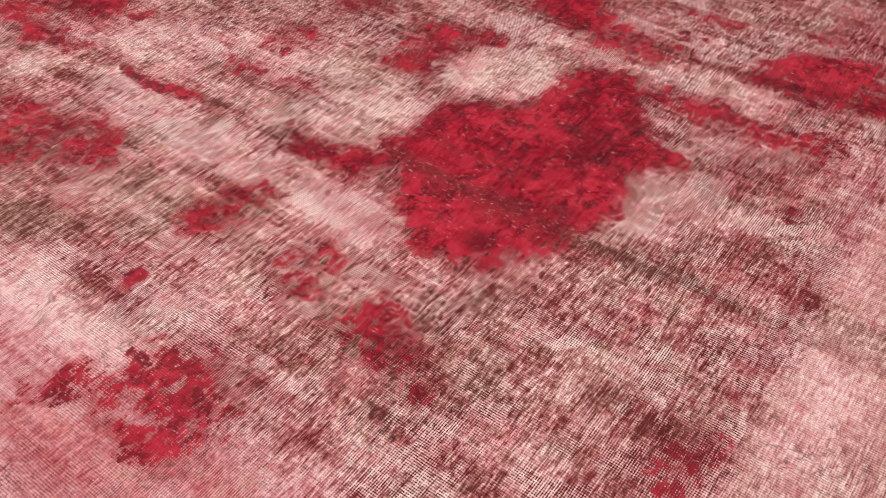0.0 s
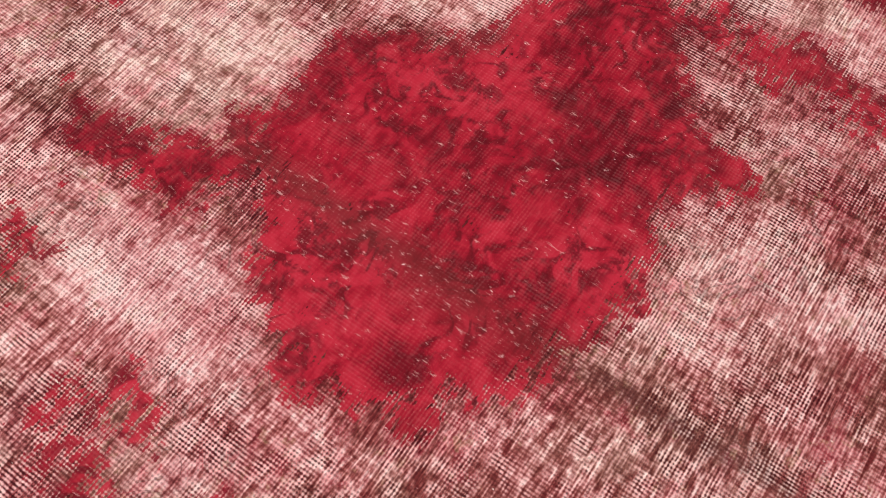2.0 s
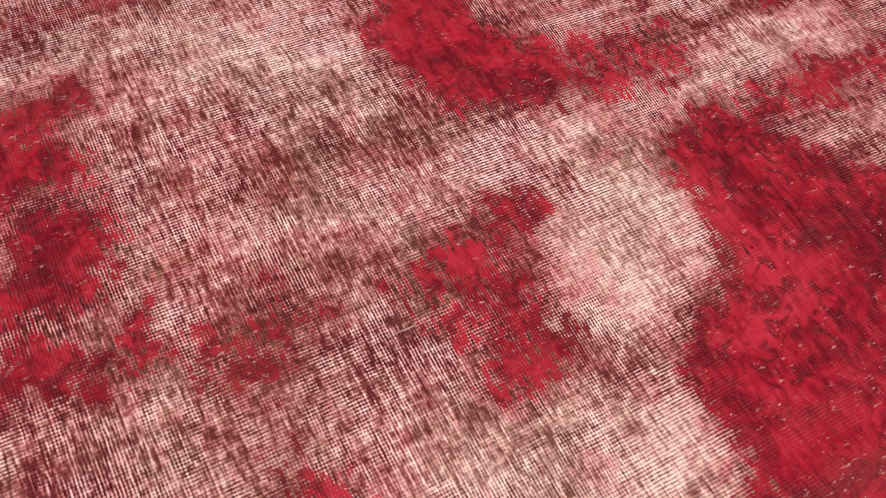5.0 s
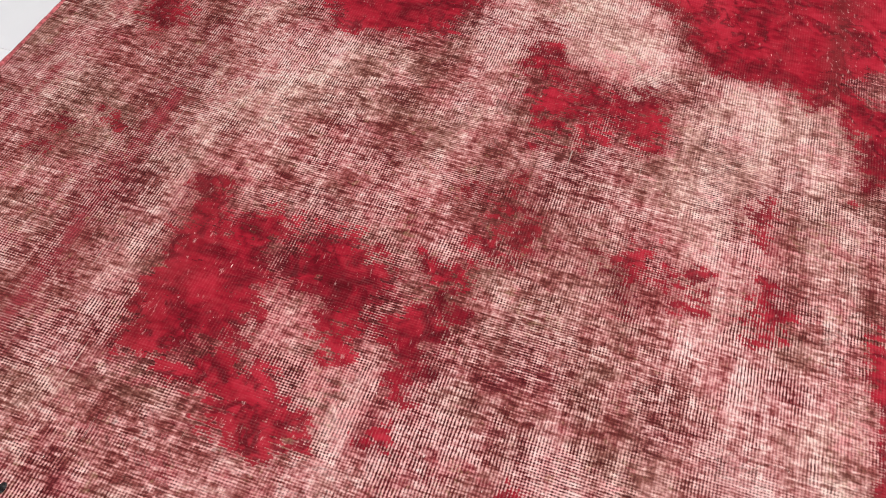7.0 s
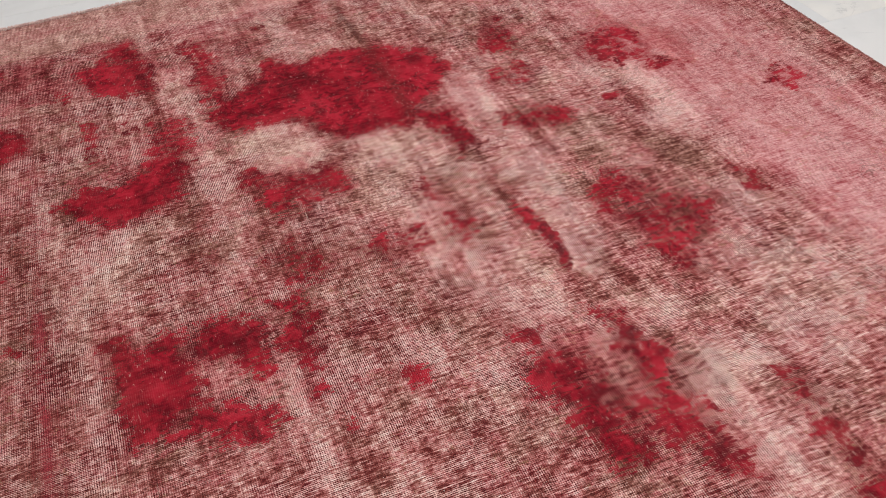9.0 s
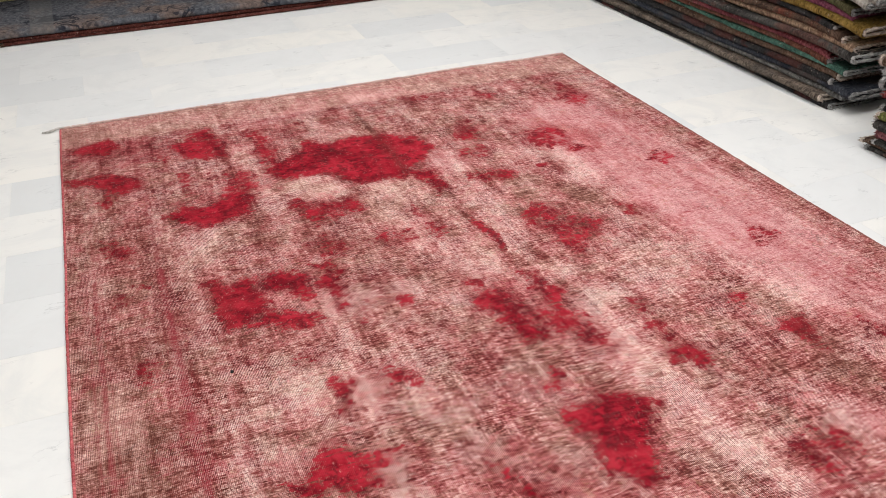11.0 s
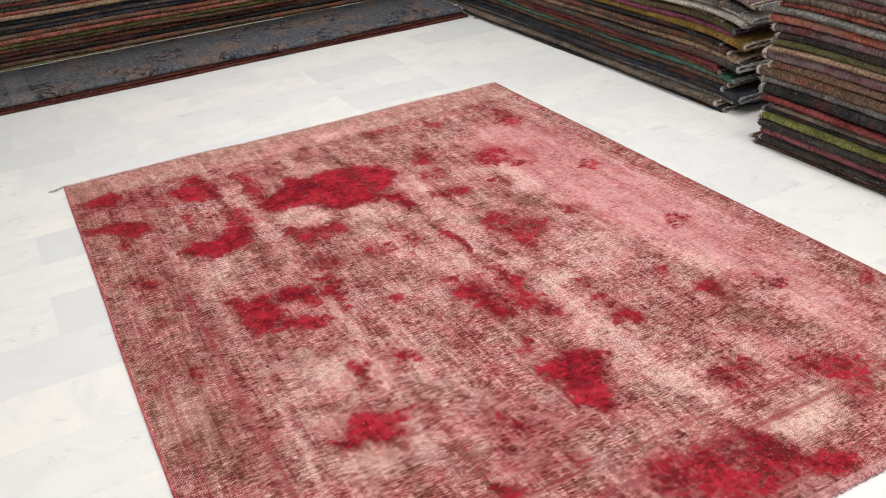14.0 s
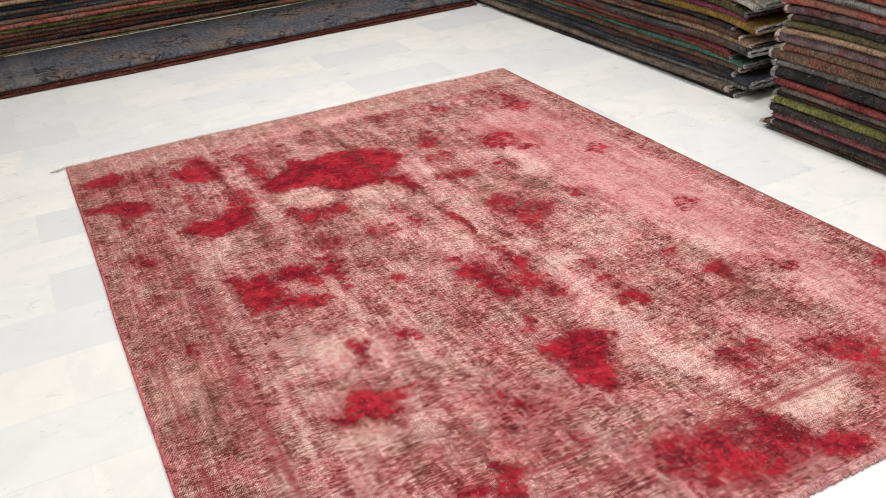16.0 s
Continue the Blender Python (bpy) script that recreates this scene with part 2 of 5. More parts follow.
def yarn_material(name, colour, dark, accent=None):
    """A worn, mottled rug or yarn: colour with dark wear, pale flecks and patches of an accent."""
    mat, nt, bsdf = material(name)
    co, rnd = shifted(nt)
    m1 = noise_node(nt, co, 7.0, 5, 0.65, distortion=0.5)
    m2 = noise_node(nt, co, 60.0, 5, 0.72)
    m3 = noise_node(nt, co, 1.0, 3, 0.65, stretch=(60, 260, 60))
    v = math_node(nt, "MULTIPLY_ADD", math_node(nt, "SUBTRACT", m1, 0.5), 0.75, 0.5)
    v = math_node(nt, "MULTIPLY_ADD", math_node(nt, "SUBTRACT", m2, 0.5), 0.95, v)
    v = math_node(nt, "MULTIPLY_ADD", math_node(nt, "SUBTRACT", m3, 0.5), 1.4, v)
    v = math_node(nt, "MULTIPLY_ADD", math_node(nt, "SUBTRACT", rnd, 0.5), 0.16, v)
    light = tuple(min(0.8, c * 1.4 + 0.03) for c in colour)
    col = ramp(nt, v, (0.26, tuple(c * 0.8 for c in dark)), (0.54, tuple(c * 0.88 for c in colour)), (0.85, light))
    if accent:
        where = step(nt, noise_node(nt, co, 3.5, 4, 0.6), 0.52, 0.60)
        col2 = ramp(nt, v, (0.28, tuple(c * 0.3 for c in accent)), (0.6, accent))
        col = mix(nt, math_node(nt, "MULTIPLY", where, 0.75), col, col2)
    fluff = step(nt, noise_node(nt, co, 120.0, 3, 0.6), 0.64, 0.72)
    col = mix(nt, math_node(nt, "MULTIPLY", fluff, 0.45), col, tuple(min(0.8, c * 1.4 + 0.12) for c in colour))
    lint = step(nt, noise_node(nt, co, 75.0, 2, 0.5), 0.68, 0.73)
    col = mix(nt, math_node(nt, "MULTIPLY", lint, 0.5), col, (0.42, 0.37, 0.33))
    put(bsdf.inputs["Base Color"], col, nt)
    bsdf.inputs["Roughness"].default_value = 0.95
    bsdf.inputs["Specular IOR Level"].default_value = 0.1
    put(bsdf.inputs["Normal"], bump(nt, math_node(nt, "ADD", m3, m2), 0.7, 0.005), nt)
    return mat


def navy_material():
    """Faded navy rug with brown wear, dark scrolls and a border at its end."""
    mat, nt, bsdf = material("faded_navy_rug")
    co = coords(nt)
    v = math_node(nt, "MULTIPLY_ADD", noise_node(nt, co, 45.0, 4, 0.65), 1.1, -0.03)
    blue = ramp(nt, v, (0.25, (0.022, 0.024, 0.032)), (0.55, (0.088, 0.092, 0.106)), (0.8, (0.18, 0.185, 0.195)))
    worn = ramp(nt, v, (0.25, (0.040, 0.030, 0.028)), (0.6, (0.185, 0.135, 0.115)))
    col = mix(nt, math_node(nt, "MULTIPLY", step(nt, noise_node(nt, co, 3.2, 4, 0.6), 0.46, 0.62), 0.85), blue, worn)
    scroll = math_node(nt, "ABSOLUTE", math_node(nt, "SUBTRACT", noise_node(nt, co, 10.0, 2, 0.5, distortion=0.9), 0.5))
    kept = step(nt, noise_node(nt, co, 2.6, 4), 0.50, 0.58)
    col = mix(nt, math_node(nt, "MULTIPLY", math_node(nt, "MULTIPLY", step(nt, scroll, 0.07, 0.025), kept), 0.85), col, (0.012, 0.014, 0.022))
    sep = nt.nodes.new("ShaderNodeSeparateXYZ")
    put(sep.inputs[0], co, nt)
    band = math_node(nt, "MULTIPLY", step(nt, sep.outputs[1], 3.10, 3.11), step(nt, sep.outputs[1], 3.24, 3.23))
    col = mix(nt, math_node(nt, "MULTIPLY", band, 0.4), col, (0.15, 0.15, 0.15))
    put(bsdf.inputs["Base Color"], col, nt)
    bsdf.inputs["Roughness"].default_value = 0.95
    bsdf.inputs["Specular IOR Level"].default_value = 0.1
    put(bsdf.inputs["Normal"], bump(nt, v, 0.5, 0.004), nt)
    return mat


CARPET = carpet_material()
MARBLE = marble_material()
PLASTER = plaster_material("white_plaster", (0.78, 0.77, 0.74))
MORTAR = plaster_material("pale_mortar", (0.77, 0.77, 0.75))
BINDING = yarn_material("red_binding", (0.50, 0.115, 0.125), (0.27, 0.05, 0.055))
BINDING_DULL = yarn_material("dull_binding", (0.34, 0.13, 0.12), (0.20, 0.06, 0.055))
FRINGE_PINK = yarn_material("pink_fringe", (0.70, 0.36, 0.36), (0.48, 0.18, 0.19))
FRINGE_LIGHT = yarn_material("light_fringe", (0.80, 0.54, 0.50), (0.62, 0.36, 0.33))
FRINGE_PALE = yarn_material("pale_fringe", (0.52, 0.44, 0.38), (0.20, 0.16, 0.14))
FRINGE_GREY = yarn_material("grey_fringe", (0.36, 0.36, 0.36), (0.12, 0.12, 0.12))
STRING = yarn_material("white_string", (0.60, 0.58, 0.55), (0.35, 0.33, 0.31))
DYES = {
    "maroon": ((0.092, 0.024, 0.018), (0.029, 0.008, 0.007)),
    "charcoal": ((0.061, 0.057, 0.053), (0.017, 0.015, 0.015)),
    "black": ((0.029, 0.028, 0.029), (0.009, 0.008, 0.009)),
    "grey": ((0.191, 0.187, 0.178), (0.066, 0.062, 0.059)),
    "taupe": ((0.191, 0.152, 0.121), (0.055, 0.042, 0.036)),
    "brown": ((0.120, 0.073, 0.051), (0.030, 0.017, 0.013)),
    "rust": ((0.165, 0.066, 0.044), (0.045, 0.017, 0.013)),
    "coral": ((0.340, 0.110, 0.082), (0.099, 0.029, 0.024)),
    "stone": ((0.360, 0.335, 0.300), (0.130, 0.120, 0.108)),
    "camel": ((0.215, 0.140, 0.098), (0.075, 0.046, 0.032)),
    "tan": ((0.356, 0.244, 0.165), (0.125, 0.077, 0.053)),
    "olive": ((0.111, 0.103, 0.049), (0.030, 0.029, 0.016)),
    "lime": ((0.215, 0.225, 0.075), (0.085, 0.085, 0.028)),
    "teal": ((0.092, 0.198, 0.156), (0.032, 0.069, 0.057)),
    "pink": ((0.235, 0.062, 0.072), (0.085, 0.020, 0.026)),
    "plum": ((0.187, 0.051, 0.087), (0.054, 0.015, 0.028)),
    "mustard": ((0.230, 0.145, 0.034), (0.080, 0.049, 0.014)),
    "navy": ((0.038, 0.042, 0.054), (0.012, 0.015, 0.024)),
    "mauve": ((0.181, 0.133, 0.139), (0.061, 0.044, 0.049)),
    "rose": ((0.260, 0.092, 0.104), (0.064, 0.022, 0.027)),
    "red": ((0.172, 0.034, 0.032), (0.053, 0.012, 0.012)),
    "orange": ((0.363, 0.115, 0.049), (0.096, 0.028, 0.013)),
}
ACCENTS = {"rust": (0.130, 0.072, 0.052), "brown": (0.208, 0.058, 0.039), "taupe": (0.078, 0.065, 0.058), "coral": (0.260, 0.156, 0.117), "charcoal": (0.111, 0.052, 0.042),
           "tan": (0.195, 0.091, 0.065), "camel": (0.250, 0.098, 0.070), "mauve": (0.220, 0.066, 0.072), "black": (0.085, 0.030, 0.026), "pink": (0.130, 0.075, 0.055), "navy": (0.078, 0.058, 0.052), "red": (0.091, 0.052, 0.046), "grey": (0.098, 0.091, 0.088), "olive": (0.130, 0.065, 0.046)}
RUG_MATS = {k: yarn_material(k + "_rug", *v, ACCENTS.get(k)) for k, v in DYES.items()}
RUG_MATS["patterned navy"] = navy_material()


# ---- mesh helpers ----
def mesh_object(name, bm, mat, parent=None, label=""):
    me = bpy.data.meshes.new(name)
    bm.to_mesh(me)
    bm.free()
    me.materials.append(mat)
    ob = new(name, me)
    if parent:
        ob.parent = parent
    if label:
        tagged(ob, label)
    return ob


def part(name, bm, mat, parent, label=""):
    return mesh_object(name, bm, mat, parent, label)


def box(bm, x0, x1, y0, y1, z0, z1, bevel=0.0):
    m = Matrix.Translation(((x0 + x1) / 2, (y0 + y1) / 2, (z0 + z1) / 2)) @ Matrix.Diagonal((x1 - x0, y1 - y0, z1 - z0, 1))
    made = bmesh.ops.create_cube(bm, size=1, matrix=m)["verts"]
    if bevel:
        edges = list({e for v in made for e in v.link_edges})
        bmesh.ops.bevel(bm, geom=edges, offset=bevel, segments=2, affect="EDGES", profile=0.5)


def smooth(ob):
    ob.data.polygons.foreach_set("use_smooth", [True] * len(ob.data.polygons))
    return ob


def tube(bm, points, radii, sides=6, cap=True):
    """A tube along points with a radius at each."""
    rings = []
    for i, p in enumerate(points):
        a, b = points[max(i - 1, 0)], points[min(i + 1, len(points) - 1)]
        along = (Vector(b) - Vector(a)).normalized()
        side = along.cross(Vector((0, 0, 1)))
        side = side.normalized() if side.length > 1e-3 else Vector((1, 0, 0))
        up = side.cross(along)
        rings.append([bm.verts.new(Vector(p) + radii[i] * (math.cos(q) * side + math.sin(q) * up))
                      for q in (2 * math.pi * k / sides for k in range(sides))])
    for r, s in zip(rings, rings[1:]):
        for k in range(sides):
            bm.faces.new((r[k], r[(k + 1) % sides], s[(k + 1) % sides], s[k]))
    if cap:
        bm.faces.new(rings[0][::-1])
        bm.faces.new(rings[-1])


# ---- room ----
X0, X1, Y0, Y1 = -2.3, 4.4, -2.6, 6.95


def wall(name, x0, x1, y0, y1):
    bm = bmesh.new()
    box(bm, x0, x1, y0, y1, -0.1, CEILING)
    return tagged(mesh_object(name, bm, PLASTER), "plain white plastered shop wall", "wall", kind="structure")


wall("wall_north", X0 - 0.15, X1 + 0.15, Y1, Y1 + 0.15)
wall("wall_south", X0 - 0.15, X1 + 0.15, Y0 - 0.15, Y0)
wall("wall_west", X0 - 0.15, X0, Y0, Y1)
wall("wall_east", X1, X1 + 0.15, Y0, Y1)
bm = bmesh.new()
box(bm, X0 - 0.15, X1 + 0.15, Y0 - 0.15, Y1 + 0.15, CEILING, CEILING + 0.12)
tagged(mesh_object("ceiling", bm, PLASTER), "plain white ceiling of the shop", "ceiling", kind="structure")
bm = bmesh.new()
box(bm, X0 - 0.14, X1 + 0.14, Y0 - 0.14, Y1 + 0.14, -0.1, -0.0009)
floor = tagged(mesh_object("floor", bm, MORTAR), "white and pale grey polished marble tile floor", "floor", kind="structure")


# ---- the worn red carpet ----
RW, RL, RZ = 2.5, 3.43, 0.008
NX, NY = 500, 686
gx, gy = np.linspace(0, RW, NX), np.linspace(0, RL, NY)
GX, GY = np.meshgrid(gx, gy)


def value_noise(x, y, scale, seed):
    rs = np.random.RandomState(seed)
    table = rs.rand(64, 64)
    u, v = x * scale, y * scale
    i, j = np.floor(u).astype(int), np.floor(v).astype(int)
    fu, fv = u - i, v - j
    fu, fv = fu * fu * (3 - 2 * fu), fv * fv * (3 - 2 * fv)
    a, b = table[i % 64, j % 64], table[(i + 1) % 64, j % 64]
    c, d = table[i % 64, (j + 1) % 64], table[(i + 1) % 64, (j + 1) % 64]
    return (a * (1 - fu) + b * fu) * (1 - fv) + (c * (1 - fu) + d * fu) * fv


def fractal(x, y, scale, seed, octaves=4, gain=0.55):
    total, amp, norm = 0.0, 1.0, 0.0
    for k in range(octaves):
        total = total + amp * value_noise(x + 3.1 * k, y + 1.7 * k, scale * 2**k, seed + k)
        norm += amp
        amp *= gain
    return total / norm


WARP_X = GX + 0.055 * (fractal(GX, GY, 17, 11, 5, 0.7) - 0.5)
WARP_Y = GY + 0.055 * (fractal(GX, GY, 17, 31, 5, 0.7) - 0.5)
PILE, PALE, DIRT_SHADE, LINE, ROSE, STAIN, CREAM = (np.zeros_like(GX) for _ in range(7))


def island(field, strength, soft, *outline):
    """An island of that wear: full within its outline, fading over a rim as wide as soft."""
    xs, ys = [p[0] for p in outline], [p[1] for p in outline]
    i0, i1 = np.searchsorted(gx, (min(xs) - soft - 0.06, max(xs) + soft + 0.06))
    j0, j1 = np.searchsorted(gy, (min(ys) - soft - 0.06, max(ys) + soft + 0.06))
    x, y = WARP_X[j0:j1, i0:i1], WARP_Y[j0:j1, i0:i1]
    if not x.size:
        return
    away, inside = np.full(x.shape, 9.0), np.zeros(x.shape, bool)
    for (xa, ya), (xb, yb) in zip(outline, outline[1:] + outline[:1]):
        dx, dy = xb - xa, yb - ya
        t = np.clip(((x - xa) * dx + (y - ya) * dy) / max(dx * dx + dy * dy, 1e-9), 0, 1)
        away = np.minimum(away, np.hypot(x - xa - t * dx, y - ya - t * dy))
        if dy:
            inside ^= ((ya > y) != (yb > y)) & (x < xa + (y - ya) / dy * dx)
    deep = np.where(inside, away, -away)
    value = strength * (np.clip(0.55 + deep / soft, 0, 1) + 0.3 * np.clip(deep / 0.1, 0, 1))
    view = field[j0:j1, i0:i1]
    np.maximum(view, value, out=view)


# islands of deep red pile
island(PILE, 0.98, 0.055, (1.25, 2.37), (1.20, 2.36), (1.14, 2.36), (1.09, 2.36), (1.05, 2.41), (1.01, 2.46), (1.02, 2.51), (1.00, 2.55), (0.97, 2.60), (0.93, 2.62), (0.88, 2.60), (0.83, 2.58), (0.79, 2.64), (0.86, 2.69), (0.92, 2.73), (0.96, 2.78), (0.95, 2.83), (0.97, 2.86), (0.99, 2.85), (1.00, 2.78), (1.02, 2.77), (1.07, 2.79), (1.12, 2.79), (1.17, 2.81), (1.20, 2.79), (1.25, 2.76), (1.28, 2.76), (1.33, 2.74), (1.36, 2.71), (1.40, 2.71), (1.40, 2.67), (1.42, 2.63), (1.44, 2.58), (1.43, 2.55), (1.40, 2.53), (1.38, 2.51), (1.35, 2.47), (1.34, 2.44), (1.31, 2.43), (1.28, 2.42))
island(PILE, 0.98, 0.055, (0.76, 2.60), (0.88, 2.69), (1.00, 2.75), (1.10, 2.77), (1.24, 2.73), (1.39, 2.67), (1.42, 2.59), (1.37, 2.48), (1.28, 2.42), (1.26, 2.35), (1.20, 2.37), (1.11, 2.35), (1.07, 2.35), (1.03, 2.42), (0.97, 2.50), (0.85, 2.51), (0.79, 2.51))
island(PILE, 0.9, 0.055, (0.77, 2.56), (0.74, 2.62), (0.81, 2.66), (0.90, 2.67), (0.91, 2.73), (0.98, 2.74), (1.00, 2.60), (0.93, 2.59), (0.84, 2.57))
island(PILE, 0.48, 0.055, (0.80, 2.48), (0.79, 2.56), (0.98, 2.60), (1.00, 2.53), (0.97, 2.49), (0.89, 2.51))
island(PILE, 0.62, 0.055, (0.98, 2.46), (0.93, 2.50), (0.85, 2.58), (0.93, 2.63), (0.97, 2.60), (1.01, 2.54))
island(PILE, 0.82, 0.031, (1.28, 2.43), (1.29, 2.39), (1.30, 2.36), (1.35, 2.37), (1.37, 2.35), (1.35, 2.32), (1.35, 2.27), (1.37, 2.21), (1.36, 2.16), (1.34, 2.17), (1.32, 2.23), (1.32, 2.30), (1.32, 2.34), (1.29, 2.36), (1.28, 2.40))
island(PILE, 0.62, 0.027, (1.26, 2.36), (1.23, 2.36), (1.22, 2.39), (1.26, 2.40), (1.27, 2.38))
island(PILE, 0.62, 0.027, (1.23, 2.30), (1.20, 2.33), (1.19, 2.37), (1.22, 2.37), (1.25, 2.33))
island(PILE, 0.85, 0.049, (1.28, 2.40), (1.35, 2.35), (1.35, 2.19), (1.31, 2.13), (1.31, 2.25), (1.28, 2.31))
island(PILE, 0.9, 0.055, (0.35, 2.36), (0.41, 2.41), (0.52, 2.37), (0.57, 2.44), (0.63, 2.45), (0.66, 2.41), (0.64, 2.29), (0.58, 2.24), (0.52, 2.24), (0.46, 2.22), (0.43, 2.27), (0.36, 2.31))
island(PILE, 0.85, 0.051, (0.60, 2.34), (0.57, 2.45), (0.61, 2.45), (0.69, 2.41), (0.70, 2.40), (0.65, 2.38))
island(PILE, 0.5, 0.038, (0.64, 2.46), (0.64, 2.53), (0.68, 2.56), (0.63, 2.66), (0.67, 2.65), (0.71, 2.57), (0.67, 2.48))
island(PILE, 0.5, 0.055, (0.58, 2.65), (0.70, 2.62), (0.69, 2.42), (0.63, 2.45), (0.58, 2.50))
island(PILE, 0.42, 0.038, (0.43, 2.65), (0.47, 2.65), (0.46, 2.51), (0.42, 2.50))
island(PILE, 0.42, 0.033, (0.53, 2.69), (0.57, 2.67), (0.57, 2.59), (0.52, 2.62))
island(PILE, 0.75, 0.055, (0.54, 3.11), (0.63, 3.08), (0.63, 2.92), (0.57, 2.85), (0.53, 2.93))
island(PILE, 0.6, 0.055, (0.78, 2.99), (0.82, 2.93), (0.83, 2.75), (0.81, 2.61), (0.76, 2.68), (0.75, 2.82))
island(PILE, 0.85, 0.046, (0.22, 2.77), (0.27, 2.74), (0.27, 2.65), (0.21, 2.64))
island(PILE, 0.5, 0.037, (0.37, 2.94), (0.42, 2.90), (0.41, 2.83), (0.36, 2.87))
island(PILE, 0.85, 0.055, (0.06, 3.15), (0.13, 3.20), (0.20, 3.20), (0.22, 3.10), (0.17, 3.05), (0.11, 3.06), (0.07, 3.07))
island(PILE, 0.9, 0.055, (0.02, 2.83), (0.14, 2.83), (0.21, 2.79), (0.28, 2.74), (0.27, 2.66), (0.23, 2.64), (0.20, 2.60), (0.17, 2.68), (0.10, 2.75), (0.03, 2.77))
island(PILE, 0.5, 0.048, (0.15, 2.64), (0.20, 2.59), (0.15, 2.51), (0.11, 2.53))
island(PILE, 0.8, 0.055, (0.53, 3.12), (0.59, 3.15), (0.63, 3.07), (0.64, 2.90), (0.64, 2.80), (0.59, 2.80), (0.56, 2.92), (0.53, 3.00))
island(PILE, 0.55, 0.055, (0.77, 3.06), (0.83, 3.06), (0.84, 2.93), (0.82, 2.73), (0.85, 2.64), (0.79, 2.64), (0.76, 2.77), (0.77, 2.93))
island(PILE, 0.58, 0.055, (0.78, 2.27), (0.85, 2.26), (0.92, 2.25), (0.99, 2.25), (1.02, 2.18), (0.98, 2.12), (0.91, 2.15), (0.83, 2.12), (0.80, 2.21))
island(PILE, 0.88, 0.032, (1.34, 1.93), (1.36, 1.90), (1.38, 1.82), (1.38, 1.71), (1.37, 1.65), (1.35, 1.68), (1.35, 1.79), (1.34, 1.87))
island(PILE, 0.42, 0.055, (1.54, 1.91), (1.63, 1.91), (1.70, 1.78), (1.76, 1.73), (1.72, 1.64), (1.64, 1.59), (1.58, 1.62), (1.55, 1.72), (1.51, 1.80))
island(PILE, 0.7, 0.042, (1.54, 1.90), (1.62, 1.90), (1.58, 1.83), (1.52, 1.84))
island(PILE, 0.6, 0.030, (1.54, 1.66), (1.66, 1.62), (1.61, 1.60), (1.55, 1.62))
island(PILE, 0.55, 0.033, (1.72, 1.76), (1.77, 1.73), (1.72, 1.69), (1.69, 1.72))
island(PILE, 0.8, 0.055, (1.14, 1.44), (1.20, 1.46), (1.24, 1.41), (1.27, 1.33), (1.24, 1.30), (1.21, 1.30), (1.20, 1.36), (1.15, 1.38))
island(PILE, 0.55, 0.024, (1.21, 1.29), (1.24, 1.27), (1.23, 1.23), (1.20, 1.24))
island(PILE, 0.7, 0.024, (1.22, 1.20), (1.27, 1.20), (1.27, 1.16), (1.23, 1.17))
island(PILE, 0.66, 0.052, (1.38, 1.42), (1.41, 1.39), (1.39, 1.32), (1.39, 1.25), (1.42, 1.19), (1.37, 1.18), (1.35, 1.22), (1.34, 1.30), (1.35, 1.36))
island(PILE, 0.5, 0.033, (1.16, 1.55), (1.23, 1.53), (1.20, 1.49), (1.15, 1.51))
island(PILE, 0.5, 0.034, (1.59, 1.26), (1.62, 1.22), (1.60, 1.17), (1.53, 1.17), (1.56, 1.20))
island(PILE, 0.45, 0.031, (1.56, 1.13), (1.63, 1.11), (1.58, 1.07), (1.54, 1.10))
island(PILE, 0.45, 0.022, (1.39, 1.12), (1.43, 1.10), (1.41, 1.08), (1.38, 1.10))
island(PILE, 0.6, 0.024, (1.54, 1.00), (1.61, 0.99), (1.58, 0.96), (1.54, 0.98))
island(PILE, 0.62, 0.055, (1.83, 2.48), (1.93, 2.50), (1.96, 2.42), (1.93, 2.33), (1.83, 2.39), (1.79, 2.45))
island(PILE, 0.5, 0.047, (1.95, 2.37), (2.06, 2.28), (2.01, 2.24), (1.94, 2.30))
island(PILE, 0.58, 0.055, (1.47, 2.29), (1.62, 2.21), (1.61, 2.15), (1.50, 2.16), (1.45, 2.24))
island(PILE, 0.55, 0.055, (1.57, 2.69), (1.68, 2.68), (1.66, 2.54), (1.56, 2.58))
island(PILE, 0.5, 0.049, (1.54, 2.49), (1.60, 2.46), (1.58, 2.40), (1.51, 2.40))
island(PILE, 0.55, 0.025, (1.76, 2.24), (1.81, 2.24), (1.78, 2.20), (1.75, 2.20))
island(PILE, 0.5, 0.046, (1.88, 1.83), (1.93, 1.79), (1.91, 1.70), (1.86, 1.72))
island(PILE, 0.55, 0.031, (0.94, 1.55), (0.98, 1.54), (0.98, 1.49), (0.94, 1.48))
island(PILE, 0.45, 0.052, (1.14, 2.15), (1.21, 2.09), (1.19, 2.00), (1.13, 2.03))
island(PILE, 0.4, 0.052, (0.75, 1.98), (0.82, 1.98), (0.87, 1.92), (0.84, 1.89), (0.77, 1.92))
island(PILE, 0.4, 0.055, (1.00, 1.93), (1.12, 1.94), (1.15, 1.86), (1.06, 1.84))
island(PILE, 0.45, 0.022, (0.80, 1.47), (0.82, 1.47), (0.82, 1.43), (0.79, 1.44))
island(PILE, 0.6, 0.022, (1.36, 1.61), (1.35, 1.68), (1.34, 1.85), (1.36, 1.88), (1.37, 1.78), (1.38, 1.67))
island(PILE, 0.55, 0.055, (1.63, 2.18), (1.55, 2.17), (1.49, 2.24), (1.50, 2.29), (1.58, 2.27), (1.63, 2.24), (1.67, 2.21))
